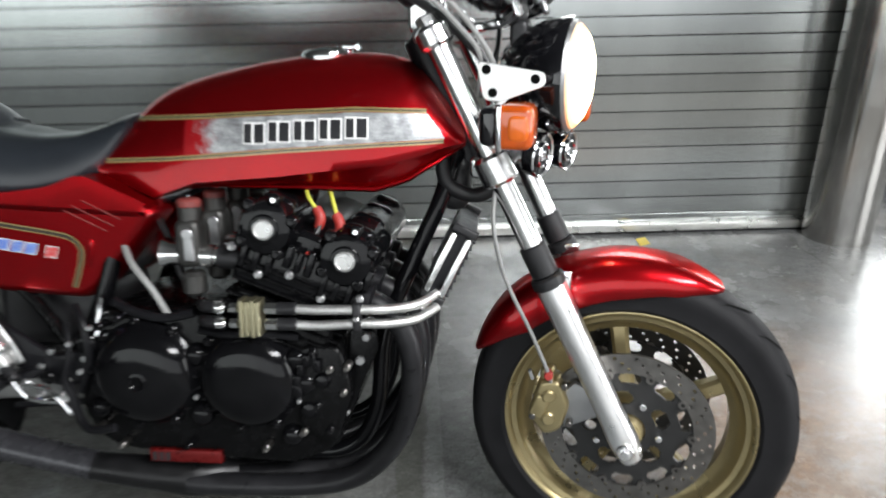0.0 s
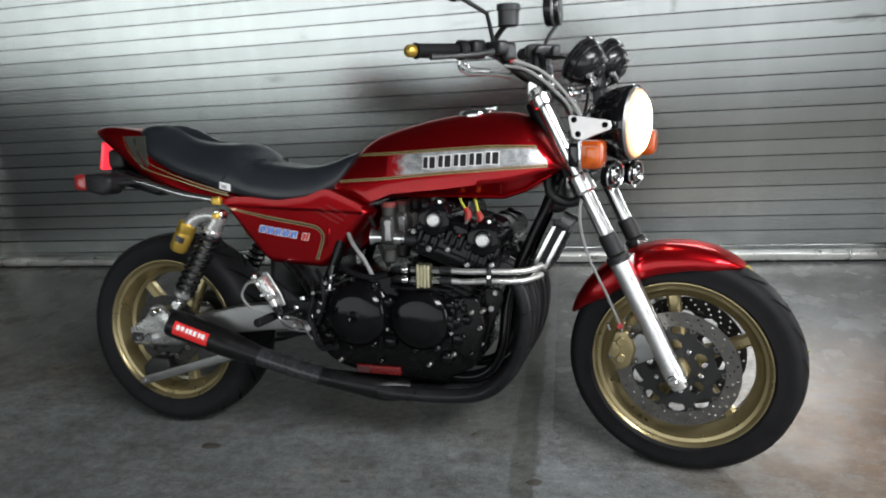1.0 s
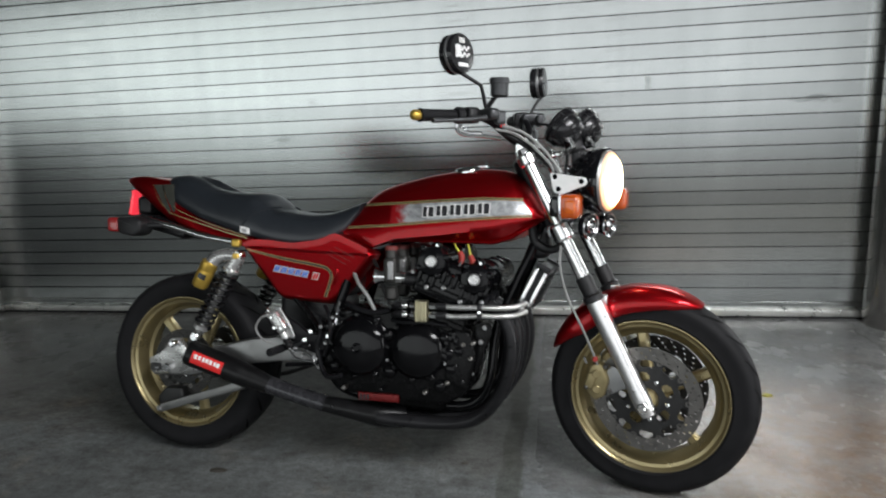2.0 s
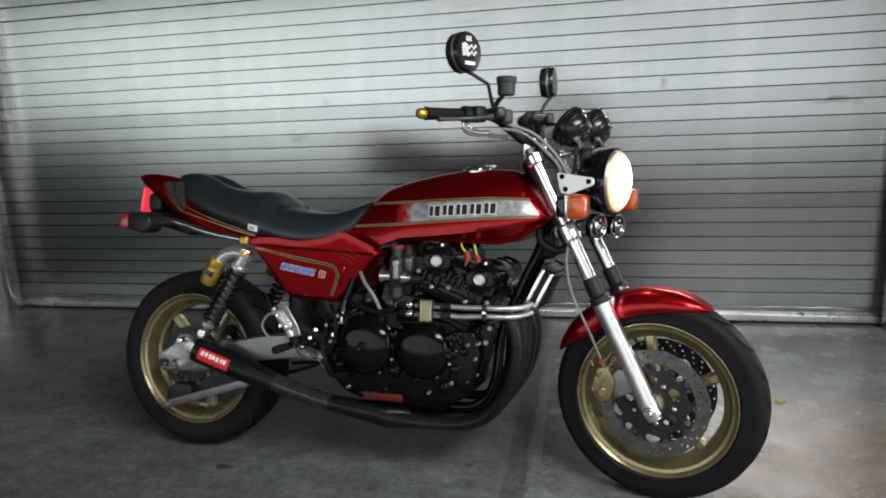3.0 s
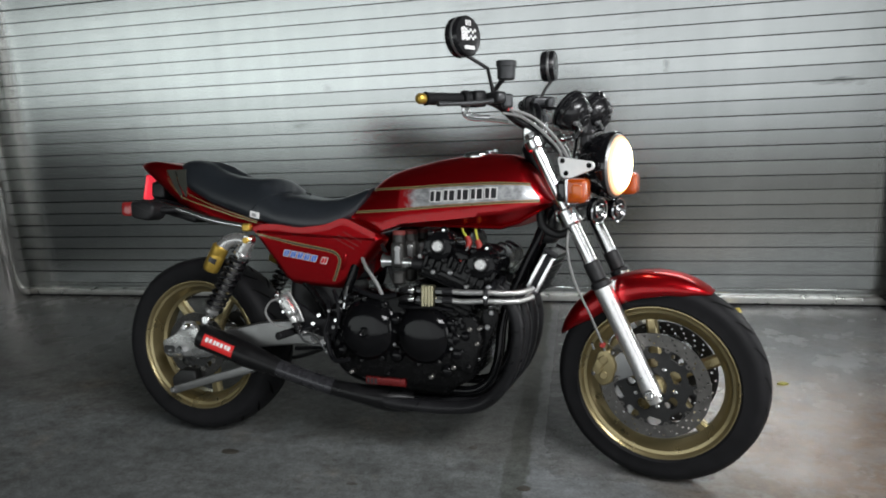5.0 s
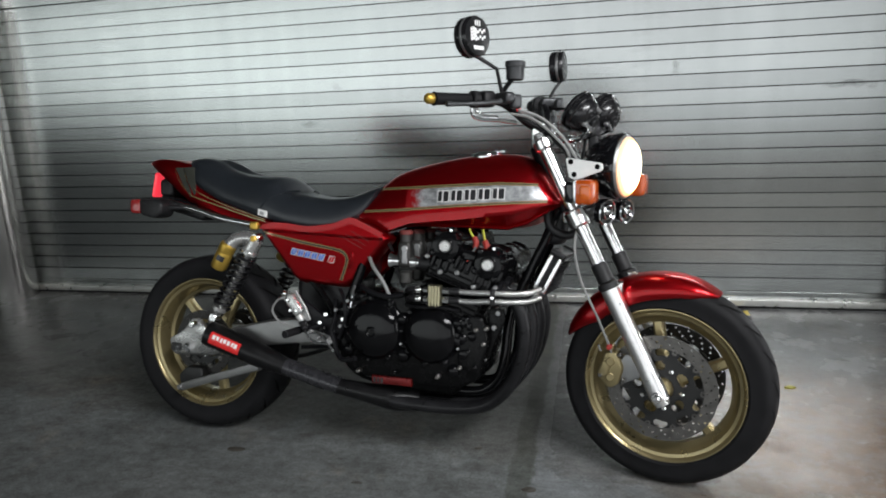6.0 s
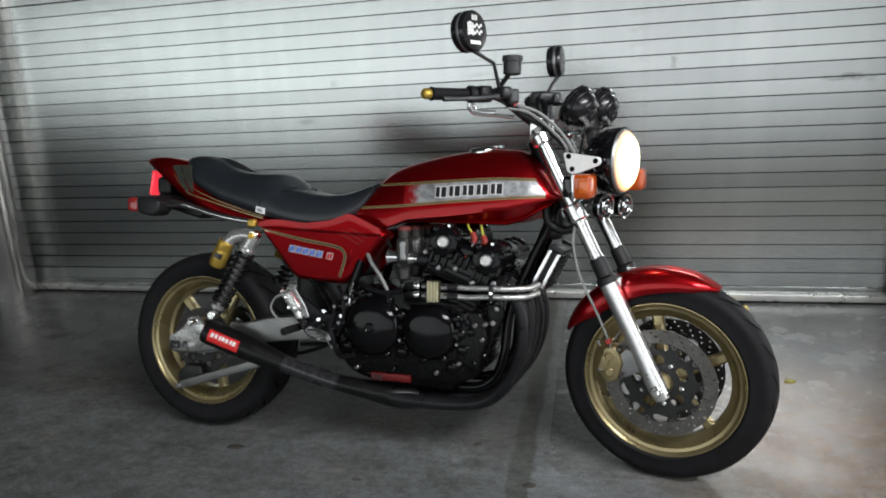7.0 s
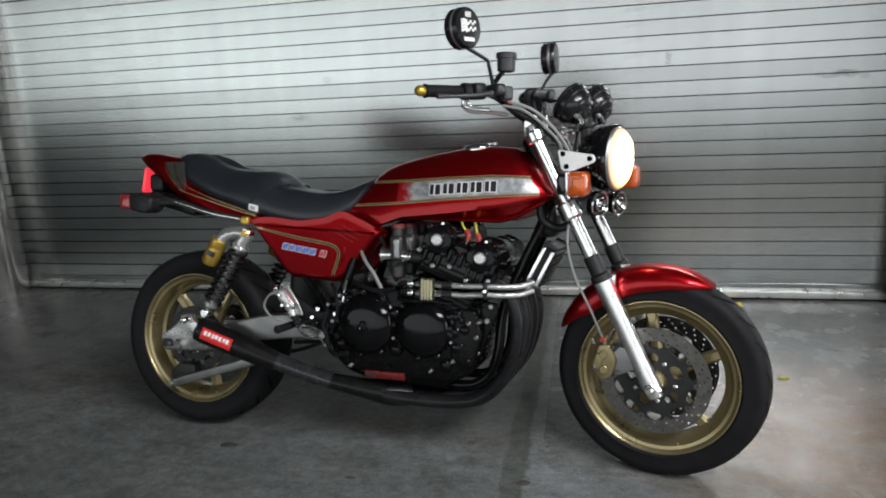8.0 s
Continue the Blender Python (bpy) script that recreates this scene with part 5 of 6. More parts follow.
# ---- engine ----
engine = None
b = bm_new()
prism(b, rounded([(0.555, 0.340), (0.600, 0.275), (0.680, 0.262), (0.940, 0.250), (1.020, 0.285), (1.050, 0.400), (1.020, 0.500), (0.760, 0.535), (0.600, 0.525)], 0.03), -0.165, 0.165, 0.012)
engine = part("engine", b, CASE_BLACK, bike, "black four-cylinder engine")
b = bm_new()
prism(b, rounded([(0.690, 0.270), (0.720, 0.225), (0.920, 0.215), (0.960, 0.255)], 0.015), -0.11, 0.11, 0.01)
part("sump", b, CASE_BLACK, engine)
E1, E2, EO = Vector((0.934, 0, -0.358)), Vector((0.358, 0, 0.934)), Vector((0.985, 0, 0.656))
TILT_M = Matrix(((E1.x, 0, E2.x, EO.x), (0, 1, 0, 0), (E1.z, 0, E2.z, EO.z), (0, 0, 0, 1)))
b = bm_new()
block(b, (0, 0, -0.185), (0.180, 0.35, 0.14), 0.01)
part("cylinder_block", b, CASE_BLACK, engine, m=TILT_M)
for k in range(8):
    b = bm_new()
    block(b, (0, 0, -0.245 + 0.0165 * k), (0.206, 0.366, 0.0042), 0.0015)
    part("cooling_fin", b, CASE_BLACK, engine, m=TILT_M)
b = bm_new()
block(b, (0, 0, -0.060), (0.205, 0.376, 0.095), 0.012)
block(b, (0, 0, -0.010), (0.060, 0.36, 0.05), 0.012)
part("cylinder_head", b, COVER_BLACK, engine, m=TILT_M)
for k in range(3):
    b = bm_new()
    block(b, (0, 0, -0.098 + 0.016 * k), (0.196, 0.386, 0.005), 0.002)
    part("head_fin", b, CASE_BLACK, engine, m=TILT_M)
for cx in (-0.0685, 0.0685):
    b = bm_new()
    lathe(b, [(-0.205, 0.028), (-0.202, 0.040), (-0.190, 0.047), (-0.10, 0.044), (-0.09, 0.048), (0.09, 0.048), (0.10, 0.044), (0.190, 0.047), (0.202, 0.040), (0.205, 0.028)], (cx, 0, 0.0), (0, 1, 0), 28)
    block(b, (cx, 0, 0.022), (0.066, 0.37, 0.045), 0.014)
    for yy in (-0.155, -0.055, 0.055, 0.155):
        block(b, (cx, yy, 0.026), (0.058, 0.030, 0.048), 0.010)
    box = part("cam_cover", b, COVER_BLACK, engine, "gloss black cam cover", m=TILT_M)
    for s in (-1, 1):
        b = bm_new()
        lathe(b, [(0.0, 0.0170), (0.007, 0.0170), (0.009, 0.0160), (0.0095, 0.0140), (0.0085, 0.0130), (0.0085, 0.001)], (cx, s * 0.203, 0), (0, s, 0), 28)
        part("cam_cap", b, CAST_SILVER, box, "polished alloy cam end cap", m=TILT_M)
        b = bm_new()
        lathe(b, [(0.0, 0.0185), (0.0, 0.0245), (0.005, 0.0240), (0.006, 0.0225), (0.006, 0.0185)], (cx, s * 0.203, 0), (0, s, 0), 28, True)
        part("cap_rim", b, COVER_BLACK, box, m=TILT_M)
    for u, v in ((-0.036, 0.026), (0.036, 0.026), (0.0, 0.050), (-0.030, -0.032), (0.030, -0.032)):
        b = bm_new()
        block(b, (cx + u, -0.192, v), (0.020, 0.024, 0.020), 0.005)
        part("cover_lug", b, COVER_BLACK, box, m=TILT_M)
        b = bm_new()
        rod(b, (cx + u, -0.203, v), (cx + u, -0.209, v), 0.0052, 6, 0.001)
        part("bolt", b, CHROME if v > 0.04 else COVER_BLACK, box, m=TILT_M)
    # bridge ribs under the cap
    for u in (-0.022, 0.0, 0.022):
        b = bm_new()
        block(b, (cx + u, -0.190, -0.052), (0.010, 0.016, 0.046), 0.003)
        part("rib", b, COVER_BLACK, box, m=TILT_M)


def round_cover(name, x, z, r, y0, depth, label):
    b = bm_new()
    lathe(b, [(0, r), (0.012, r), (0.016, r - 0.006), (depth * 0.55, r * 0.90), (depth * 0.82, r * 0.78), (depth * 0.95, r * 0.55), (depth, r * 0.30), (depth, 0.001)], (x, y0, z), (0, -1, 0), 48)
    c = part(name, b, COVER_BLACK, engine, label)
    for k in range(9):
        a = 2 * math.pi * k / 9 + 0.3
        px, pz = x + (r + 0.001) * math.cos(a), z + (r + 0.001) * math.sin(a)
        b = bm_new()
        rod(b, (px, y0, pz), (px, y0 - 0.018, pz), 0.0095, 10, 0.003)
        part("boss", b, COVER_BLACK, c)
        b = bm_new()
        rod(b, (px, y0 - 0.018, pz), (px, y0 - 0.024, pz), 0.0048, 6, 0.001)
        part("bolt", b, DULL_ALLOY if k in (0, 8) else COVER_BLACK, c)
    return c


clutch = round_cover("clutch_cover", 0.690, 0.418, 0.095, -0.162, 0.046, "gloss black domed clutch cover")
b = bm_new()
lathe(b, [(0, 0.017), (0.003, 0.017), (0.004, 0.013), (0.001, 0.010), (0.001, 0.001)], (0.690, -0.207, 0.415), (0, -1, 0), 24)
part("cover_plug", b, COVER_BLACK, clutch)
pulse = round_cover("ignition_cover", 0.872, 0.416, 0.092, -0.162, 0.046, "gloss black domed ignition cover")
b = bm_new()
prism(b, rounded([(0.955, 0.330), (1.020, 0.300), (1.050, 0.400), (1.030, 0.480), (0.960, 0.480)], 0.02), -0.162, -0.184, 0.006)
part("side_case", b, CASE_BLACK, engine)
for x, z in ((1.013, 0.440), (1.042, 0.445), (1.035, 0.400), (0.985, 0.470), (0.965, 0.325), (1.010, 0.330), (0.600, 0.318), (0.640, 0.288), (0.897, 0.292), (0.760, 0.292), (0.620, 0.505), (0.655, 0.520), (0.990, 0.375)):
    b = bm_new()
    rod(b, (x, -0.165, z), (x, -0.190, z), 0.0070, 10, 0.002)
    rod(b, (x, -0.190, z), (x, -0.196, z), 0.0050, 6, 0.001)
    part("case_bolt", b, STEEL if z in (0.440, 0.445, 0.400, 0.318, 0.288, 0.325, 0.292) and x != 0.760 else COVER_BLACK, engine)
for k in range(7):
    b = bm_new()
    a = 0.5 + k * 0.55
    block(b, (0.975 + 0.020 * math.cos(a), -0.186, 0.430 + 0.030 * math.sin(a * 1.3)), (0.014, 0.016, 0.022), 0.004)
    part("case_lug", b, COVER_BLACK, engine)
for x, z, r, y1 in ((0.585, 0.470, 0.022, -0.176), (0.612, 0.395, 0.026, -0.182), (0.600, 0.350, 0.018, -0.178), (0.780, 0.455, 0.018, -0.186), (0.782, 0.345, 0.020, -0.182), (0.955, 0.455, 0.018, -0.190), (0.968, 0.410, 0.020, -0.186), (0.975, 0.365, 0.016, -0.188), (0.940, 0.310, 0.018, -0.180), (1.000, 0.420, 0.014, -0.192)):
    b = bm_new()
    lathe(b, [(0, r * 1.15), (abs(y1) - 0.165, r), (abs(y1) - 0.159, r * 0.72), (abs(y1) - 0.157, r * 0.25), (abs(y1) - 0.157, 0.001)], (x, -0.160, z), (0, -1, 0), 18)
    part("case_boss", b, COVER_BLACK, engine)
for pts, r in (([(0.560, -0.150, 0.530), (0.585, -0.172, 0.500), (0.590, -0.176, 0.440), (0.566, -0.172, 0.380)], 0.0065), ([(0.545, -0.158, 0.500), (0.556, -0.176, 0.450), (0.545, -0.180, 0.400), (0.560, -0.176, 0.350)], 0.0055), ([(0.790, -0.172, 0.500), (0.850, -0.186, 0.497), (0.905, -0.184, 0.500), (0.960, -0.178, 0.492)], 0.0075), ([(0.640, -0.165, 0.545), (0.680, -0.176, 0.530), (0.730, -0.176, 0.520), (0.780, -0.168, 0.528)], 0.0080)):
    b = bm_new()
    sweep(b, pts, r, 9, 5)
    part("engine_hose", b, SATIN_BLACK, engine)
for x, z in ((0.560, 0.470), (0.575, 0.420), (0.600, 0.500), (0.545, 0.370)):
    b = bm_new()
    rod(b, (x, -0.176, z), (x, -0.184, z), 0.0055, 6, 0.001)
    part("hose_clip", b, DULL_ALLOY, engine)
# front engine bracket
b = bm_new()
prism(b, rounded([(1.040, 0.500), (1.085, 0.498), (1.092, 0.470), (1.060, 0.400), (1.035, 0.330), (1.015, 0.330), (1.035, 0.420)], 0.01), -0.150, -0.140, 0.003)
part("engine_bracket", b, CASE_BLACK, engine)
for x, z in ((1.070, 0.488), (1.058, 0.445), (1.030, 0.350)):
    b = bm_new()
    rod(b, (x, -0.150, z), (x, -0.160, z), 0.0085, 6, 0.002)
    part("bracket_bolt", b, DULL_ALLOY, engine)

# plug-well ribs and small fittings on the head
for u, v, w, h in ((-0.020, -0.030, 0.012, 0.040), (-0.002, -0.034, 0.010, 0.036), (0.016, -0.030, 0.012, 0.044), (-0.105, -0.020, 0.010, 0.030), (0.112, -0.020, 0.012, 0.034)):
    b = bm_new()
    block(b, (u, -0.193, v), (w, 0.014, h), 0.004)
    part("head_rib", b, COVER_BLACK, engine, m=TILT_M)
for u, v in ((-0.010, -0.060), (0.110, -0.055), (-0.112, -0.050), (0.050, -0.078), (-0.058, -0.078)):
    b = bm_new()
    rod(b, (u, -0.186, v), (u, -0.197, v), 0.0075, 10, 0.002)
    rod(b, (u, -0.197, v), (u, -0.202, v), 0.0048, 6, 0.001)
    part("head_bolt", b, DULL_ALLOY, engine, m=TILT_M)

# spark leads
for x0, z0, x1, z1 in ((0.970, 0.725, 1.000, 0.690), (1.010, 0.722, 1.032, 0.680)):
    cable("spark_lead", [(x0 - 0.01, -0.09, z0 + 0.01), (x0 + 0.006, -0.135, z0 - 0.004), (x1 - 0.006, -0.150, z1 + 0.012)], 0.0036, CABLE_YELLOW, "yellow-green spark plug lead")
    b = bm_new()
    sweep(b, [(x1 - 0.008, -0.150, z1 + 0.016), (x1, -0.155, z1), (x1 - 0.004, -0.158, z1 - 0.016)], [0.0080, 0.0088, 0.0070], 10)
    part("plug_cap", b, RED_RUBBER, bike, "red rubber plug cap")
cable("plug_lead_rod", [(1.000, -0.160, 0.680), (0.990, -0.172, 0.655), (0.982, -0.178, 0.636)], 0.0042, IRON)
b = bm_new()
rod(b, (0.984, -0.178, 0.640), (0.975, -0.180, 0.612), 0.0085, 12, 0.003)
part("plug_cap", b, RED_RUBBER, bike, "red rubber plug cap")

# carburettors
CARB_ALLOY = finish("dirty_carburettor_alloy", (0.060, 0.059, 0.056), 0.45, 0.7, 0, 0.25, 30, 0.08, 300)
for y in (-0.165, -0.058, 0.058, 0.165):
    b = bm_new()
    block(b, (0.785, y, 0.650), (0.042, 0.044, 0.080), 0.010)
    rod(b, (0.785, y, 0.600), (0.785, y, 0.560), 0.020, 16, 0.006)
    rod(b, (0.785, y, 0.680), (0.785, y, 0.712), 0.019, 16, 0.004)
    carb = part("carburettor", b, CARB_ALLOY, bike, "dull alloy carburettor")
    b = bm_new()
    lathe(b, [(0, 0.020), (0.020, 0.020), (0.030, 0.026), (0.034, 0.027), (0.034, 0.022), (0.010, 0.016)], (0.772, y, 0.630), (-1, 0, 0), 26)
    part("intake_trumpet", b, CHROME, carb, "chrome intake trumpet")
    b = bm_new()
    lathe(b, [(0, 0.019), (0.020, 0.019), (0.022, 0.016), (0.034, 0.016)], (0.803, y, 0.628), (1, 0, -0.05), 22)
    part("outlet", b, ALLOY, carb)
    b = bm_new()
    sweep(b, [(0.832, y, 0.627), (0.870, y, 0.622), (0.905, y, 0.618)], [0.021, 0.020, 0.022], 14)
    part("intake_boot", b, PLASTIC, carb)
    b = bm_new()
    rod(b, (0.785, y, 0.706), (0.785, y, 0.722), 0.0200, 18, 0.004)
    part("carburettor_top", b, FADED_RED, carb, "faded red carburettor top")
    b = bm_new()
    rod(b, (0.790, y - 0.022, 0.668), (0.790, y - 0.030, 0.668), 0.010, 14, 0.002)
    block(b, (0.790, y - 0.024, 0.648), (0.016, 0.010, 0.050), 0.003)
    part("needle_plate", b, DULL_ALLOY, carb)
cable("breather_hose", [(0.640, -0.120, 0.650), (0.672, -0.155, 0.610), (0.710, -0.165, 0.565), (0.738, -0.165, 0.512)], 0.0058, GREY_HOSE, "grey breather hose")
cable("fuel_hose", [(0.700, -0.11, 0.690), (0.735, -0.135, 0.640), (0.750, -0.140, 0.590), (0.770, -0.135, 0.545)], 0.0065, PLASTIC)
cable("starter_cable", [(0.610, -0.150, 0.545), (0.606, -0.160, 0.510), (0.602, -0.165, 0.470)], 0.0058, CHROME, "chrome cable end")

# oil lines and their block
Y = -0.205
for z, z2 in ((0.551, 0.552), (0.5245, 0.528)):
    b = bm_new()
    sweep(b, [(0.960, Y, z), (1.000, Y, z - 0.001), (1.066, Y, z2), (1.120, Y + 0.008, z2), (1.160, Y + 0.030, z2 + 0.002), (1.188, Y + 0.066, z2 + 0.010)], 0.0078, 14, 6)
    line = part("oil_line", b, BRAID, bike, "braided steel oil cooler line")
    b = bm_new()
    rod(b, (0.935, Y, z), (0.968, Y, z), 0.0105, 14, 0.002)
    part("collar", b, PLASTIC, line)
    b = bm_new()
    rod(b, (0.914, Y, z), (0.938, Y, z), 0.0100, 6, 0.002)
    part("fitting", b, ALLOY, line, "alloy hose fitting")
    b = bm_new()
    rod(b, (0.872, Y, z), (0.856, Y, z), 0.0085, 6, 0.002)
    rod(b, (0.850, Y, z), (0.832, Y, z), 0.0110, 12, 0.003)
    part("fitting", b, ALLOY, line, "alloy hose fitting")
    b = bm_new()
    sweep(b, [(0.834, Y, z), (0.812, Y + 0.010, z - 0.002), (0.792, Y + 0.045, z - 0.012)], 0.0100, 12)
    part("hose_end", b, PLASTIC, line)
b = bm_new()
for k in range(4):
    block(b, (0.8795 + 0.0092 * k, Y, 0.536), (0.0066, 0.030, 0.062 - 0.003 * (k % 2)), 0.0015)
block(b, (0.893, Y, 0.537), (0.036, 0.024, 0.052), 0.003)
part("thermostat_block", b, BRASS, bike, "pale gold ribbed oil thermostat")
b = bm_new()
block(b, (1.066, Y, 0.540), (0.014, 0.020, 0.046), 0.004)
sep = part("line_clamp", b, PLASTIC, bike)
b = bm_new()
rod(b, (1.066, Y - 0.010, 0.540), (1.066, Y - 0.016, 0.540), 0.0055, 6, 0.001)
part("clamp_bolt", b, CHROME, sep)
# oil cooler
COOL = Matrix.Translation((1.205, 0, 0.605)) @ Matrix.Rotation(radians(-26), 4, "Y").inverted() @ Matrix.Identity(4)
b = bm_new()
block(b, (0, 0, 0), (0.036, 0.230, 0.130), 0.004)
cooler = part("oil_cooler", b, SATIN_BLACK, bike, "black finned oil cooler with chrome end strips", m=COOL)
for k in range(8):
    b = bm_new()
    block(b, (0.002, 0, -0.052 + 0.015 * k), (0.046, 0.222, 0.003), 0.001)
    part("cooler_fin", b, SATIN_BLACK, cooler, m=COOL)
for s in (-1, 1):
    for u in (-0.0145, 0.0125):
        b = bm_new()
        block(b, (u, s * 0.119, 0), (0.0125, 0.010, 0.112), 0.003)
        part("end_strip", b, ALLOY, cooler, "chrome strip", m=COOL)
    b = bm_new()
    block(b, (0, s * 0.117, 0.066), (0.046, 0.016, 0.014), 0.004)
    part("cooler_mount", b, PLASTIC, cooler, m=COOL)
    b = bm_new()
    block(b, (0, s * 0.117, -0.062), (0.044, 0.016, 0.012), 0.004)
    part("cooler_mount", b, PLASTIC, cooler, m=COOL)
    b = bm_new()
    sweep(b, [(1.178, s * 0.120, 0.553), (1.168, s * 0.124, 0.542), (1.160, s * 0.13, 0.530)], 0.0095, 10)
    part("cooler_union", b, ALLOY, cooler)
b = bm_new()
block(b, (1.21, 0, 0.735), (0.06, 0.09, 0.10), 0.02)
sweep(b, [(1.275, -0.06, 0.80), (1.29, -0.055, 0.745), (1.25, -0.05, 0.715), (1.20, -0.055, 0.735), (1.19, -0.06, 0.79)], 0.013, 10)
part("wiring_loom", b, PLASTIC, bike, "black wiring behind the steering head")

# ---- exhaust ----
for y in (-0.165, -0.060, 0.060, 0.165):
    b = bm_new()
    q = -0.10 + 0.35 * y
    sweep(b, [(1.050, y, 0.560), (1.092, y, 0.548), (1.133, y, 0.510), (1.150, y * 0.98, 0.440), (1.138, y * 0.94, 0.350), (1.100, y * 0.85, 0.270), (1.035, y * 0.7 - 0.01, 0.208), (0.940, y * 0.5 - 0.04, 0.186), (0.800, y * 0.28 - 0.085, 0.186), (0.730, y * 0.15 - 0.115, 0.194)], 0.0205, 16, 5)
    head_pipe = part("exhaust_header", b, EXHAUST, bike, "black exhaust header pipe")
    b = bm_new()
    lathe(b, [(-0.010, 0.022), (-0.008, 0.031), (0.006, 0.031), (0.010, 0.024)], (1.075, y, 0.556), (0.95, 0, -0.28), 18)
    part("header_collar", b, SATIN_BLACK, head_pipe)
b = bm_new()
sweep(b, [(0.800, -0.085, 0.186), (0.735, -0.115, 0.194), (0.660, -0.135, 0.206), (0.560, -0.146, 0.222), (0.540, -0.147, 0.226)], [0.036, 0.040, 0.031, 0.0265, 0.0265], 20)
muffler = part("exhaust_collector", b, SILENCER_BLACK, bike, "black exhaust collector")
b = bm_new()
sweep(b, [(0.560, -0.146, 0.222), (0.470, -0.152, 0.244), (0.360, -0.164, 0.276)], [0.0275, 0.0275, 0.0280], 22)
part("exhaust_sleeve", b, EXHAUST_GREY, bike, "satin grey exhaust sleeve")
M0, M1 = Vector((0.372, -0.163, 0.272)), Vector((0.108, -0.200, 0.368))
ax = (M1 - M0).normalized()
ln = (M1 - M0).length
b = bm_new()
lathe(b, [(0, 0.0285), (0.020, 0.0300), (0.080, 0.0375), (0.110, 0.0395), (ln - 0.01, 0.0415), (ln, 0.0400), (ln, 0.030), (ln - 0.03, 0.028), (ln - 0.03, 0.001)], M0, ax, 36)
silencer = part("silencer", b, SILENCER_BLACK, bike, "black conical silencer with a red label")
side = Vector((0, -1, 0)) - ax * Vector((0, -1, 0)).dot(ax)
side.normalize()
upv = ax.cross(side)
if upv.z < 0:
    upv = -upv


def wrap(name, h0, h1, a0, a1, off, mat, parent):
    b = bm_new()
    rows = []
    for i in range(7):
        h = h0 + (h1 - h0) * i / 6
        r = along([(0.110, 0.0395), (ln - 0.01, 0.0415)], h) + off
        rows.append([M0 + ax * h + r * (math.cos(a) * side + math.sin(a) * upv) for a in [a0 + (a1 - a0) * j / 8 for j in range(9)]])
    loft(b, rows, False, False)
    part(name, b, mat, parent)


wrap("label", 0.150, 0.258, -0.35, 0.62, 0.0008, RED_DECAL, silencer)
for k in range(7):
    wrap("label_bar", 0.160 + 0.0130 * k, 0.160 + 0.0130 * k + (0.0105, 0.0075, 0.0095)[k % 3], 0.10 + 0.03 * (k % 2), 0.44, 0.0014, WHITE, silencer)
b = bm_new()
block(b, (0.745, -0.166, 0.262), (0.130, 0.014, 0.024), 0.003, Matrix.Rotation(radians(0), 4, "Y"))
part("oil_rail_label", b, RED_ANOD, bike, "red anodised block under the engine")
b = bm_new()
for k in range(3):
    block(b, (0.690 + 0.012 * k, -0.1745, 0.262), (0.007, 0.002, 0.016), 0.0006)
part("label_bar", b, INK, bike)

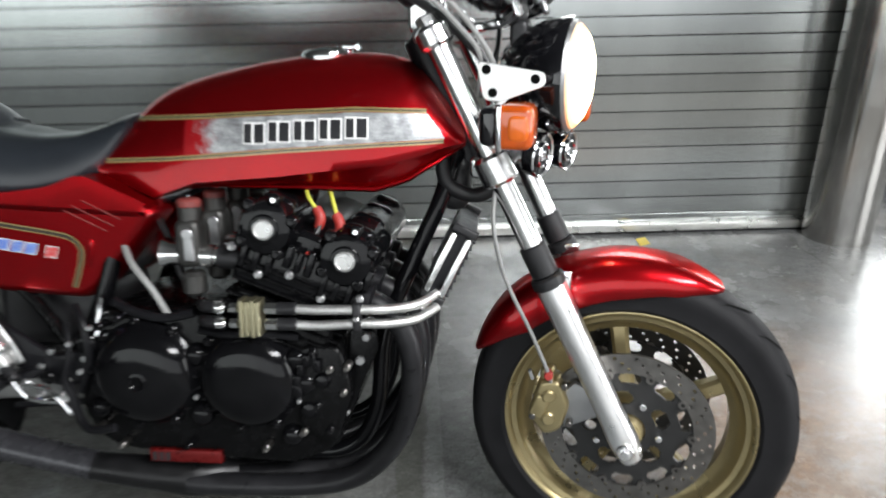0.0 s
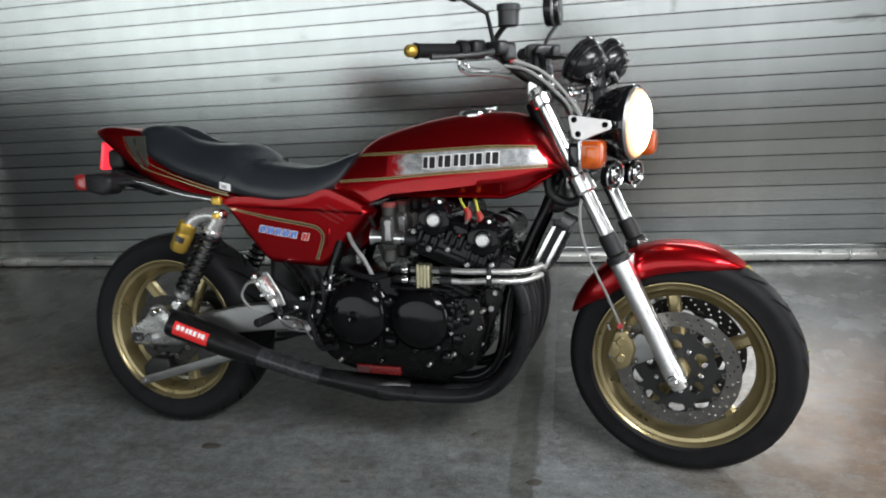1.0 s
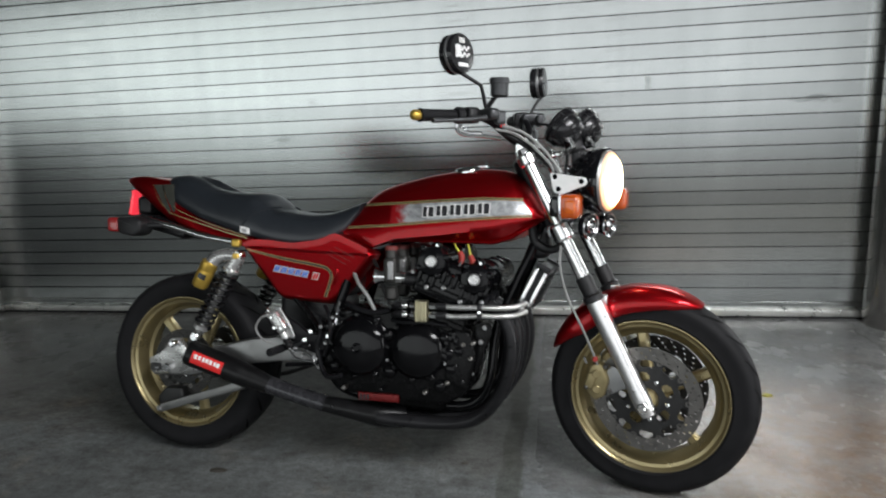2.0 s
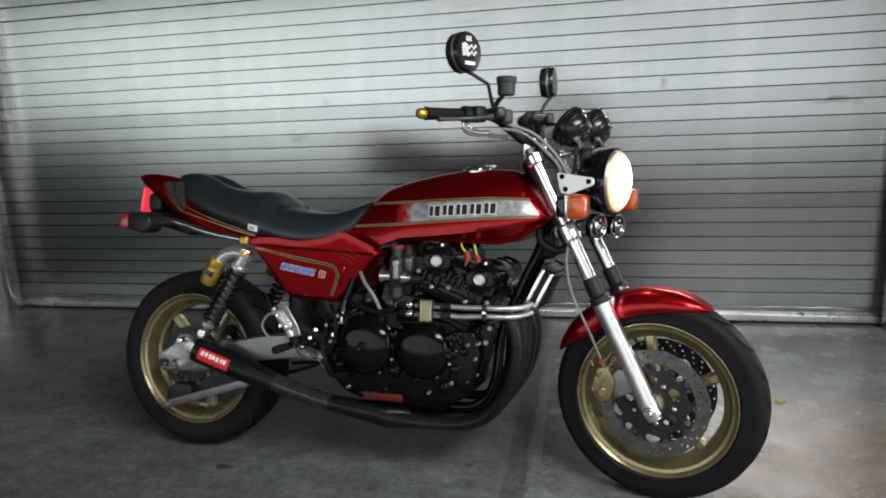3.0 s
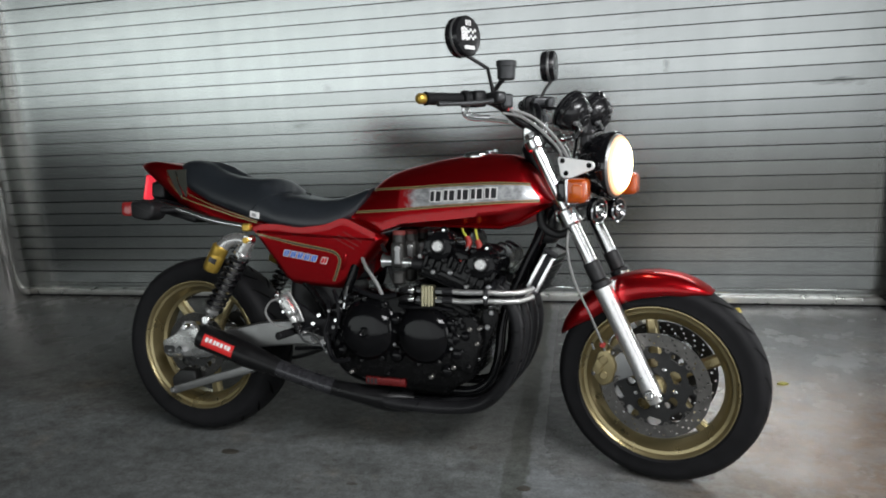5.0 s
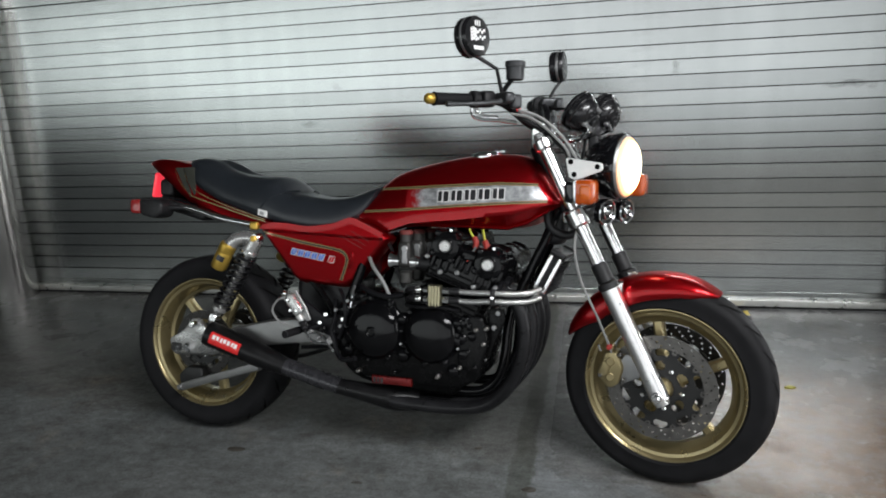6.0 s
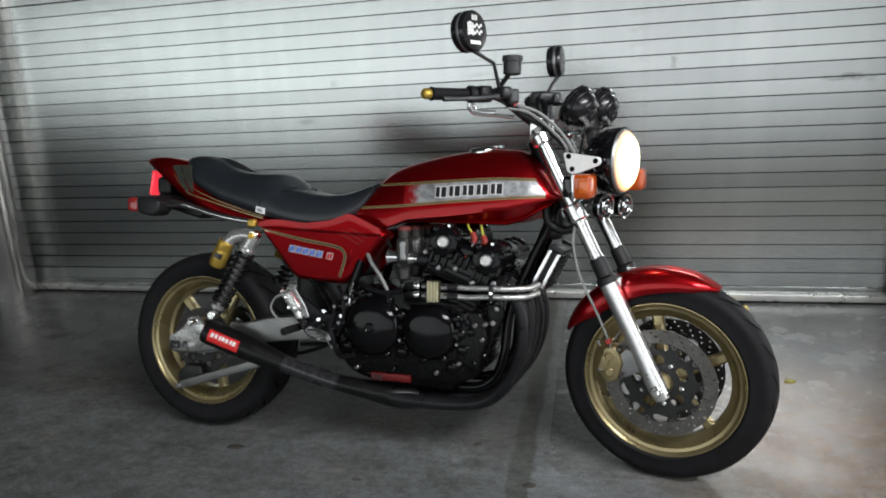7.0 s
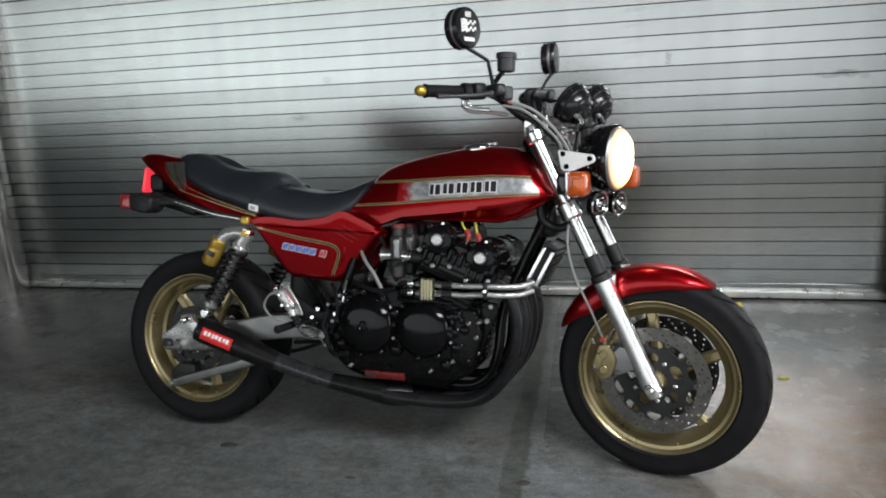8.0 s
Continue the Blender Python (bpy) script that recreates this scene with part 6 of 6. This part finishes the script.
# ---- swingarm, shocks ----
for s in (-1, 1):
    b = bm_new()
    prism(b, rounded([(0.540, 0.432), (0.410, 0.428), (0.300, 0.414), (0.140, 0.374), (0.050, 0.352), (-0.060, 0.335), (-0.092, 0.322), (-0.080, 0.270), (0.080, 0.278), (0.250, 0.325), (0.400, 0.345), (0.540, 0.355)], 0.012), s * 0.108, s * 0.142, 0.006)
    arm = part("swingarm", b, SHADED_ALLOY, bike, "brushed alloy swingarm")
    b = bm_new()
    prism(b, rounded([(-0.080, 0.330), (-0.040, 0.352), (-0.010, 0.372), (0.004, 0.402), (0.040, 0.405), (0.060, 0.380), (0.080, 0.345), (0.110, 0.300), (0.040, 0.285), (-0.070, 0.282)], 0.010), s * 0.142, s * 0.162, 0.005)
    part("axle_plate", b, CAST_SILVER, arm, "polished axle plate")
    b = bm_new()
    rod(b, (0.0, s * 0.15, 0.305), (0.0, s * 0.178, 0.305), 0.017, 6, 0.003)
    part("axle_nut", b, CHROME, arm)
    b = bm_new()
    rod(b, (-0.045, s * 0.15, 0.302), (-0.045, s * 0.170, 0.302), 0.008, 6, 0.002)
    part("adjuster_bolt", b, CHROME, arm)
    b = bm_new()
    rod(b, (0.030, s * 0.155, 0.388), (0.030, s * 0.190, 0.388), 0.011, 12, 0.003)
    part("shock_pin", b, CHROME, arm)
    b = bm_new()
    prism(b, rounded([(-0.072, 0.290), (-0.030, 0.292), (-0.028, 0.318), (-0.070, 0.318)], 0.008), s * 0.160, s * 0.165, 0.001)
    part("adjuster_slot", b, IRON, arm)
    # shock absorber
    top, low = Vector((0.272, s * 0.172, 0.682)), Vector((0.118, s * 0.172, 0.425))
    d = (low - top).normalized()
    b = bm_new()
    lathe(b, [(0.0, 0.012), (0.004, 0.022), (0.030, 0.0235), (0.044, 0.0235), (0.048, 0.027), (0.056, 0.027), (0.058, 0.013), (0.262, 0.012), (0.266, 0.024), (0.278, 0.024), (0.284, 0.014), (0.300, 0.012)], top, d, 24)
    shock = part("shock_absorber", b, CAST_SILVER, bike, "alloy shock absorber with black spring and gold reservoir")
    u = d.orthogonal().normalized()
    w = d.cross(u)
    b = bm_new()
    sweep(b, [top + d * (0.056 + 0.208 * k / 110) + 0.0275 * (math.cos(k * 0.55) * u + math.sin(k * 0.55) * w) for k in range(111)], 0.0050, 7, 1)
    part("spring", b, SATIN_BLACK, shock, "black coil spring")
    b = bm_new()
    rod(b, top + Vector((0, -0.016, 0)), top + Vector((0, 0.016, 0)), 0.017, 18, 0.003)
    part("top_eye", b, ALLOY, shock)
    b = bm_new()
    rod(b, low + d * 0.01 + Vector((0, -0.016, 0)), low + d * 0.01 + Vector((0, 0.016, 0)), 0.015, 18, 0.003)
    part("eye", b, ALLOY, shock)
    b = bm_new()
    rod(b, top + Vector((0, s * 0.016, 0)), top + Vector((0, s * 0.024, 0)), 0.011, 6, 0.002)
    part("mount_bolt", b, GOLD_ANOD, shock, "gold anodised bolt")
    b = bm_new()
    sweep(b, [top + Vector((-0.010, 0, -0.002)), (0.232, s * 0.178, 0.684), (0.200, s * 0.186, 0.674), (0.182, s * 0.190, 0.655)], [0.020, 0.021, 0.022, 0.023], 16)
    part("bridge", b, CAST_SILVER, shock, "cast silver bridge")
    b = bm_new()
    p, q = Vector((0.184, s * 0.192, 0.664)), Vector((0.134, s * 0.196, 0.568))
    lathe(b, [(0, 0.022), (0.005, 0.0265), (0.030, 0.0265), (0.032, 0.0255), (0.036, 0.0265), (0.084, 0.0265), (0.092, 0.022), (0.094, 0.001)], p, q - p, 24)
    can = part("reservoir", b, GOLD_ANOD, shock, "gold anodised reservoir")
    dq = (q - p).normalized()
    out = (Vector((0.35, s, 0.1)) - dq * Vector((0.35, s, 0.1)).dot(dq)).normalized()
    tn = dq.cross(out)
    b = bm_new()
    loft(b, [[p + dq * h + 0.0270 * (math.cos(g) * out + math.sin(g) * tn) for g in (-0.5, -0.25, 0, 0.25, 0.5)] for h in (0.042, 0.060)], False, False)
    part("label_bar", b, INK, can)
# chain and torque arm
b = bm_new()
prism(b, rounded([(-0.078, 0.146), (-0.060, 0.140), (0.110, 0.196), (0.262, 0.242), (0.268, 0.262), (0.240, 0.268), (0.100, 0.222), (-0.066, 0.168)], 0.010), -0.114, -0.130, 0.004)
rod(b, (-0.064, -0.128, 0.155), (-0.064, -0.138, 0.155), 0.010, 6, 0.002)
rod(b, (0.250, -0.128, 0.253), (0.250, -0.138, 0.253), 0.010, 6, 0.002)
part("torque_arm", b, SHADED_ALLOY, bike, "dull alloy brake torque arm")
b = bm_new()
prism(b, rounded([(-0.075, 0.150), (-0.020, 0.165), (0.020, 0.190), (0.010, 0.225), (-0.050, 0.225), (-0.085, 0.190)], 0.012), -0.060, -0.112, 0.006)
part("rear_caliper", b, IRON, bike, "dark rear brake caliper")
for z in (0.395, 0.215):
    b = bm_new()
    sweep(b, [(0.02, 0.100, z), (0.30, 0.100, 0.305 + (z - 0.305) * 0.6), (0.55, 0.100, 0.39 + (z - 0.305) * 0.3)], 0.008, 8)
    part("chain_run", b, IRON, bike)

# ---- footrests ----
for s in (-1, 1):
    b = bm_new()
    prism(b, rounded([(0.375, 0.500), (0.420, 0.505), (0.520, 0.440), (0.590, 0.460), (0.610, 0.420), (0.540, 0.380), (0.470, 0.400), (0.410, 0.450)], 0.012), s * 0.150, s * 0.164, 0.004)
    hanger = part("footrest_hanger", b, SATIN_BLACK, bike, "black footrest hanger")
    b = bm_new()
    rod(b, (0.425, s * 0.165, 0.395), (0.425, s * 0.255, 0.395), 0.0125, 14, 0.003)
    part("footrest", b, RUBBER, hanger, "black rubber footrest")
    b = bm_new()
    sweep(b, [(0.425, s * 0.165, 0.395), (0.46, s * 0.165, 0.402), (0.50, s * 0.160, 0.418)], 0.010, 10)
    part("footrest_arm", b, SATIN_BLACK, hanger)
    for x, z in ((0.500, 0.425), (0.545, 0.400), (0.580, 0.440), (0.520, 0.452)):
        b = bm_new()
        rod(b, (x, s * 0.163, z), (x, s * 0.174, z), 0.0075, 6, 0.0015)
        part("hanger_bolt", b, CHROME, hanger)
b = bm_new()
block(b, (0.418, -0.182, 0.478), (0.036, 0.030, 0.074), 0.008, Matrix.Rotation(radians(-38), 4, "Y"))
block(b, (0.436, -0.182, 0.440), (0.020, 0.020, 0.040), 0.005, Matrix.Rotation(radians(-30), 4, "Y"))
rod(b, (0.385, -0.182, 0.500), (0.400, -0.182, 0.490), 0.012, 12, 0.003)
mast = part("rear_master_cylinder", b, CAST_SILVER, bike, "polished rear brake master cylinder")
for x, z in ((0.402, 0.494), (0.434, 0.462), (0.412, 0.462)):
    b = bm_new()
    rod(b, (x, -0.196, z), (x, -0.203, z), 0.0062, 6, 0.0015)
    part("bolt", b, CHROME, mast)
b = bm_new()
prism(b, rounded([(0.396, 0.520), (0.414, 0.526), (0.452, 0.470), (0.470, 0.430), (0.452, 0.424), (0.430, 0.452)], 0.006), -0.166, -0.174, 0.002)
part("mounting_plate", b, SHADED_ALLOY, mast)
b = bm_new()
lathe(b, [(0, 0.011), (0.006, 0.013), (0.010, 0.010), (0.016, 0.0125), (0.020, 0.0095), (0.026, 0.011), (0.030, 0.007)], (0.442, -0.182, 0.428), (0.45, 0, -0.89), 14)
part("rubber_boot", b, PLASTIC, mast)
b = bm_new()
rod(b, (0.384, -0.182, 0.508), (0.376, -0.190, 0.514), 0.0085, 8, 0.002)
rod(b, (0.380, -0.186, 0.500), (0.364, -0.192, 0.494), 0.0060, 8, 0.002)
part("banjo_bolt", b, ALLOY, mast)
cable("rear_brake_hose", [(0.388, -0.190, 0.500), (0.362, -0.195, 0.490), (0.345, -0.195, 0.455), (0.370, -0.190, 0.420), (0.420, -0.185, 0.405)], 0.0034, GREY_HOSE, "grey rear brake hose")
cable("brake_pedal", [(0.545, -0.170, 0.395), (0.565, -0.185, 0.345), (0.590, -0.195, 0.320), (0.640, -0.205, 0.330)], 0.0075, SATIN_BLACK, "black brake pedal")
cable("pedal_rod", [(0.440, -0.180, 0.425), (0.475, -0.182, 0.370), (0.545, -0.175, 0.360)], 0.0045, CHROME)
for x, z, r in ((0.512, 0.405, 0.012), (0.535, 0.372, 0.010), (0.552, 0.345, 0.009), (0.498, 0.376, 0.008), (0.470, 0.392, 0.010)):
    b = bm_new()
    rod(b, (x, -0.168, z), (x, -0.180, z), r, 12, 0.003)
    rod(b, (x, -0.180, z), (x, -0.187, z), r * 0.55, 6, 0.001)
    part("linkage_joint", b, DULL_ALLOY if r < 0.0101 else CASE_BLACK, bike)
cable("linkage_rod", [(0.470, -0.184, 0.392), (0.512, -0.184, 0.388), (0.552, -0.184, 0.345)], 0.0042, CHROME)
cable("stand_spring_rod", [(0.420, -0.140, 0.335), (0.510, -0.145, 0.345), (0.60, -0.145, 0.352)], 0.0070, SATIN_BLACK)
# inner rear mudguard, battery box, side stand
b = bm_new()
block(b, (0.50, 0, 0.63), (0.22, 0.19, 0.16), 0.02)
block(b, (0.475, 0, 0.500), (0.225, 0.17, 0.150), 0.03)
part("battery_box", b, PLASTIC, bike)
b = bm_new()
sweep(b, [(0.600, 0.110, 0.250), (0.640, 0.200, 0.150), (0.665, 0.262, 0.062)], 0.011, 10)
block(b, (0.668, 0.268, 0.058), (0.060, 0.030, 0.010), 0.003, Matrix.Rotation(radians(-11), 4, "X"))
part("side_stand", b, SATIN_BLACK, bike, "black side stand")

# ---- small things on the floor ----
def scrap(name, x, y, pts, mat, label, cat, h=0.004):
    b = bm_new()
    rings = [[(u * 0.96, v * 0.96, 0.0) for u, v in pts], [(u, v, h * 0.5) for u, v in pts], [(u * 0.92, v * 0.92, h) for u, v in pts]]
    loft(b, rings)
    ob = part(name, b, mat)
    ob.location = (x, y, 0.0002)
    return tagged(ob, label, cat)


scrap("fallen_leaf", 2.045, 1.822, [(-0.020, -0.006), (0.0, -0.012), (0.022, -0.002), (0.016, 0.010), (-0.004, 0.014)], LEAF, "small yellow-green leaf lying on the concrete", "leaf", 0.006)
tape = new("floor_tape")
tagged(tape, "strip of black and yellow hazard tape on the floor", "tape")
for y0, y1, mat in ((2.528, 2.612, INK), (2.612, 2.684, TAPE_YELLOW), (2.684, 2.728, INK)):
    b = bm_new()
    x = 2.046
    q = [(x - 0.022, y0), (x + 0.022, y0 + 0.018), (x + 0.022, y1 + 0.018), (x - 0.022, y1)]
    loft(b, [[(u, v, z) for u, v in q] for z in (0.0002, 0.0022)])
    part("tape_band", b, mat, tape)
for x, y, rx, ry in ((0.632, 0.995, 0.016, 0.006), (0.965, 1.245, 0.014, 0.010), (1.148, 1.030, 0.022, 0.014), (0.160, 1.130, 0.030, 0.016)):
    pts = [(rx * math.cos(a) * (1 + 0.35 * noise.noise((x, y, a))), ry * math.sin(a) * (1 + 0.35 * noise.noise((y, a, x)))) for a in [2 * math.pi * k / 14 for k in range(14)]]
    scrap("floor_stain", x, y, pts, STAIN, "small dark stain on the concrete floor", "stain", 0.0012)
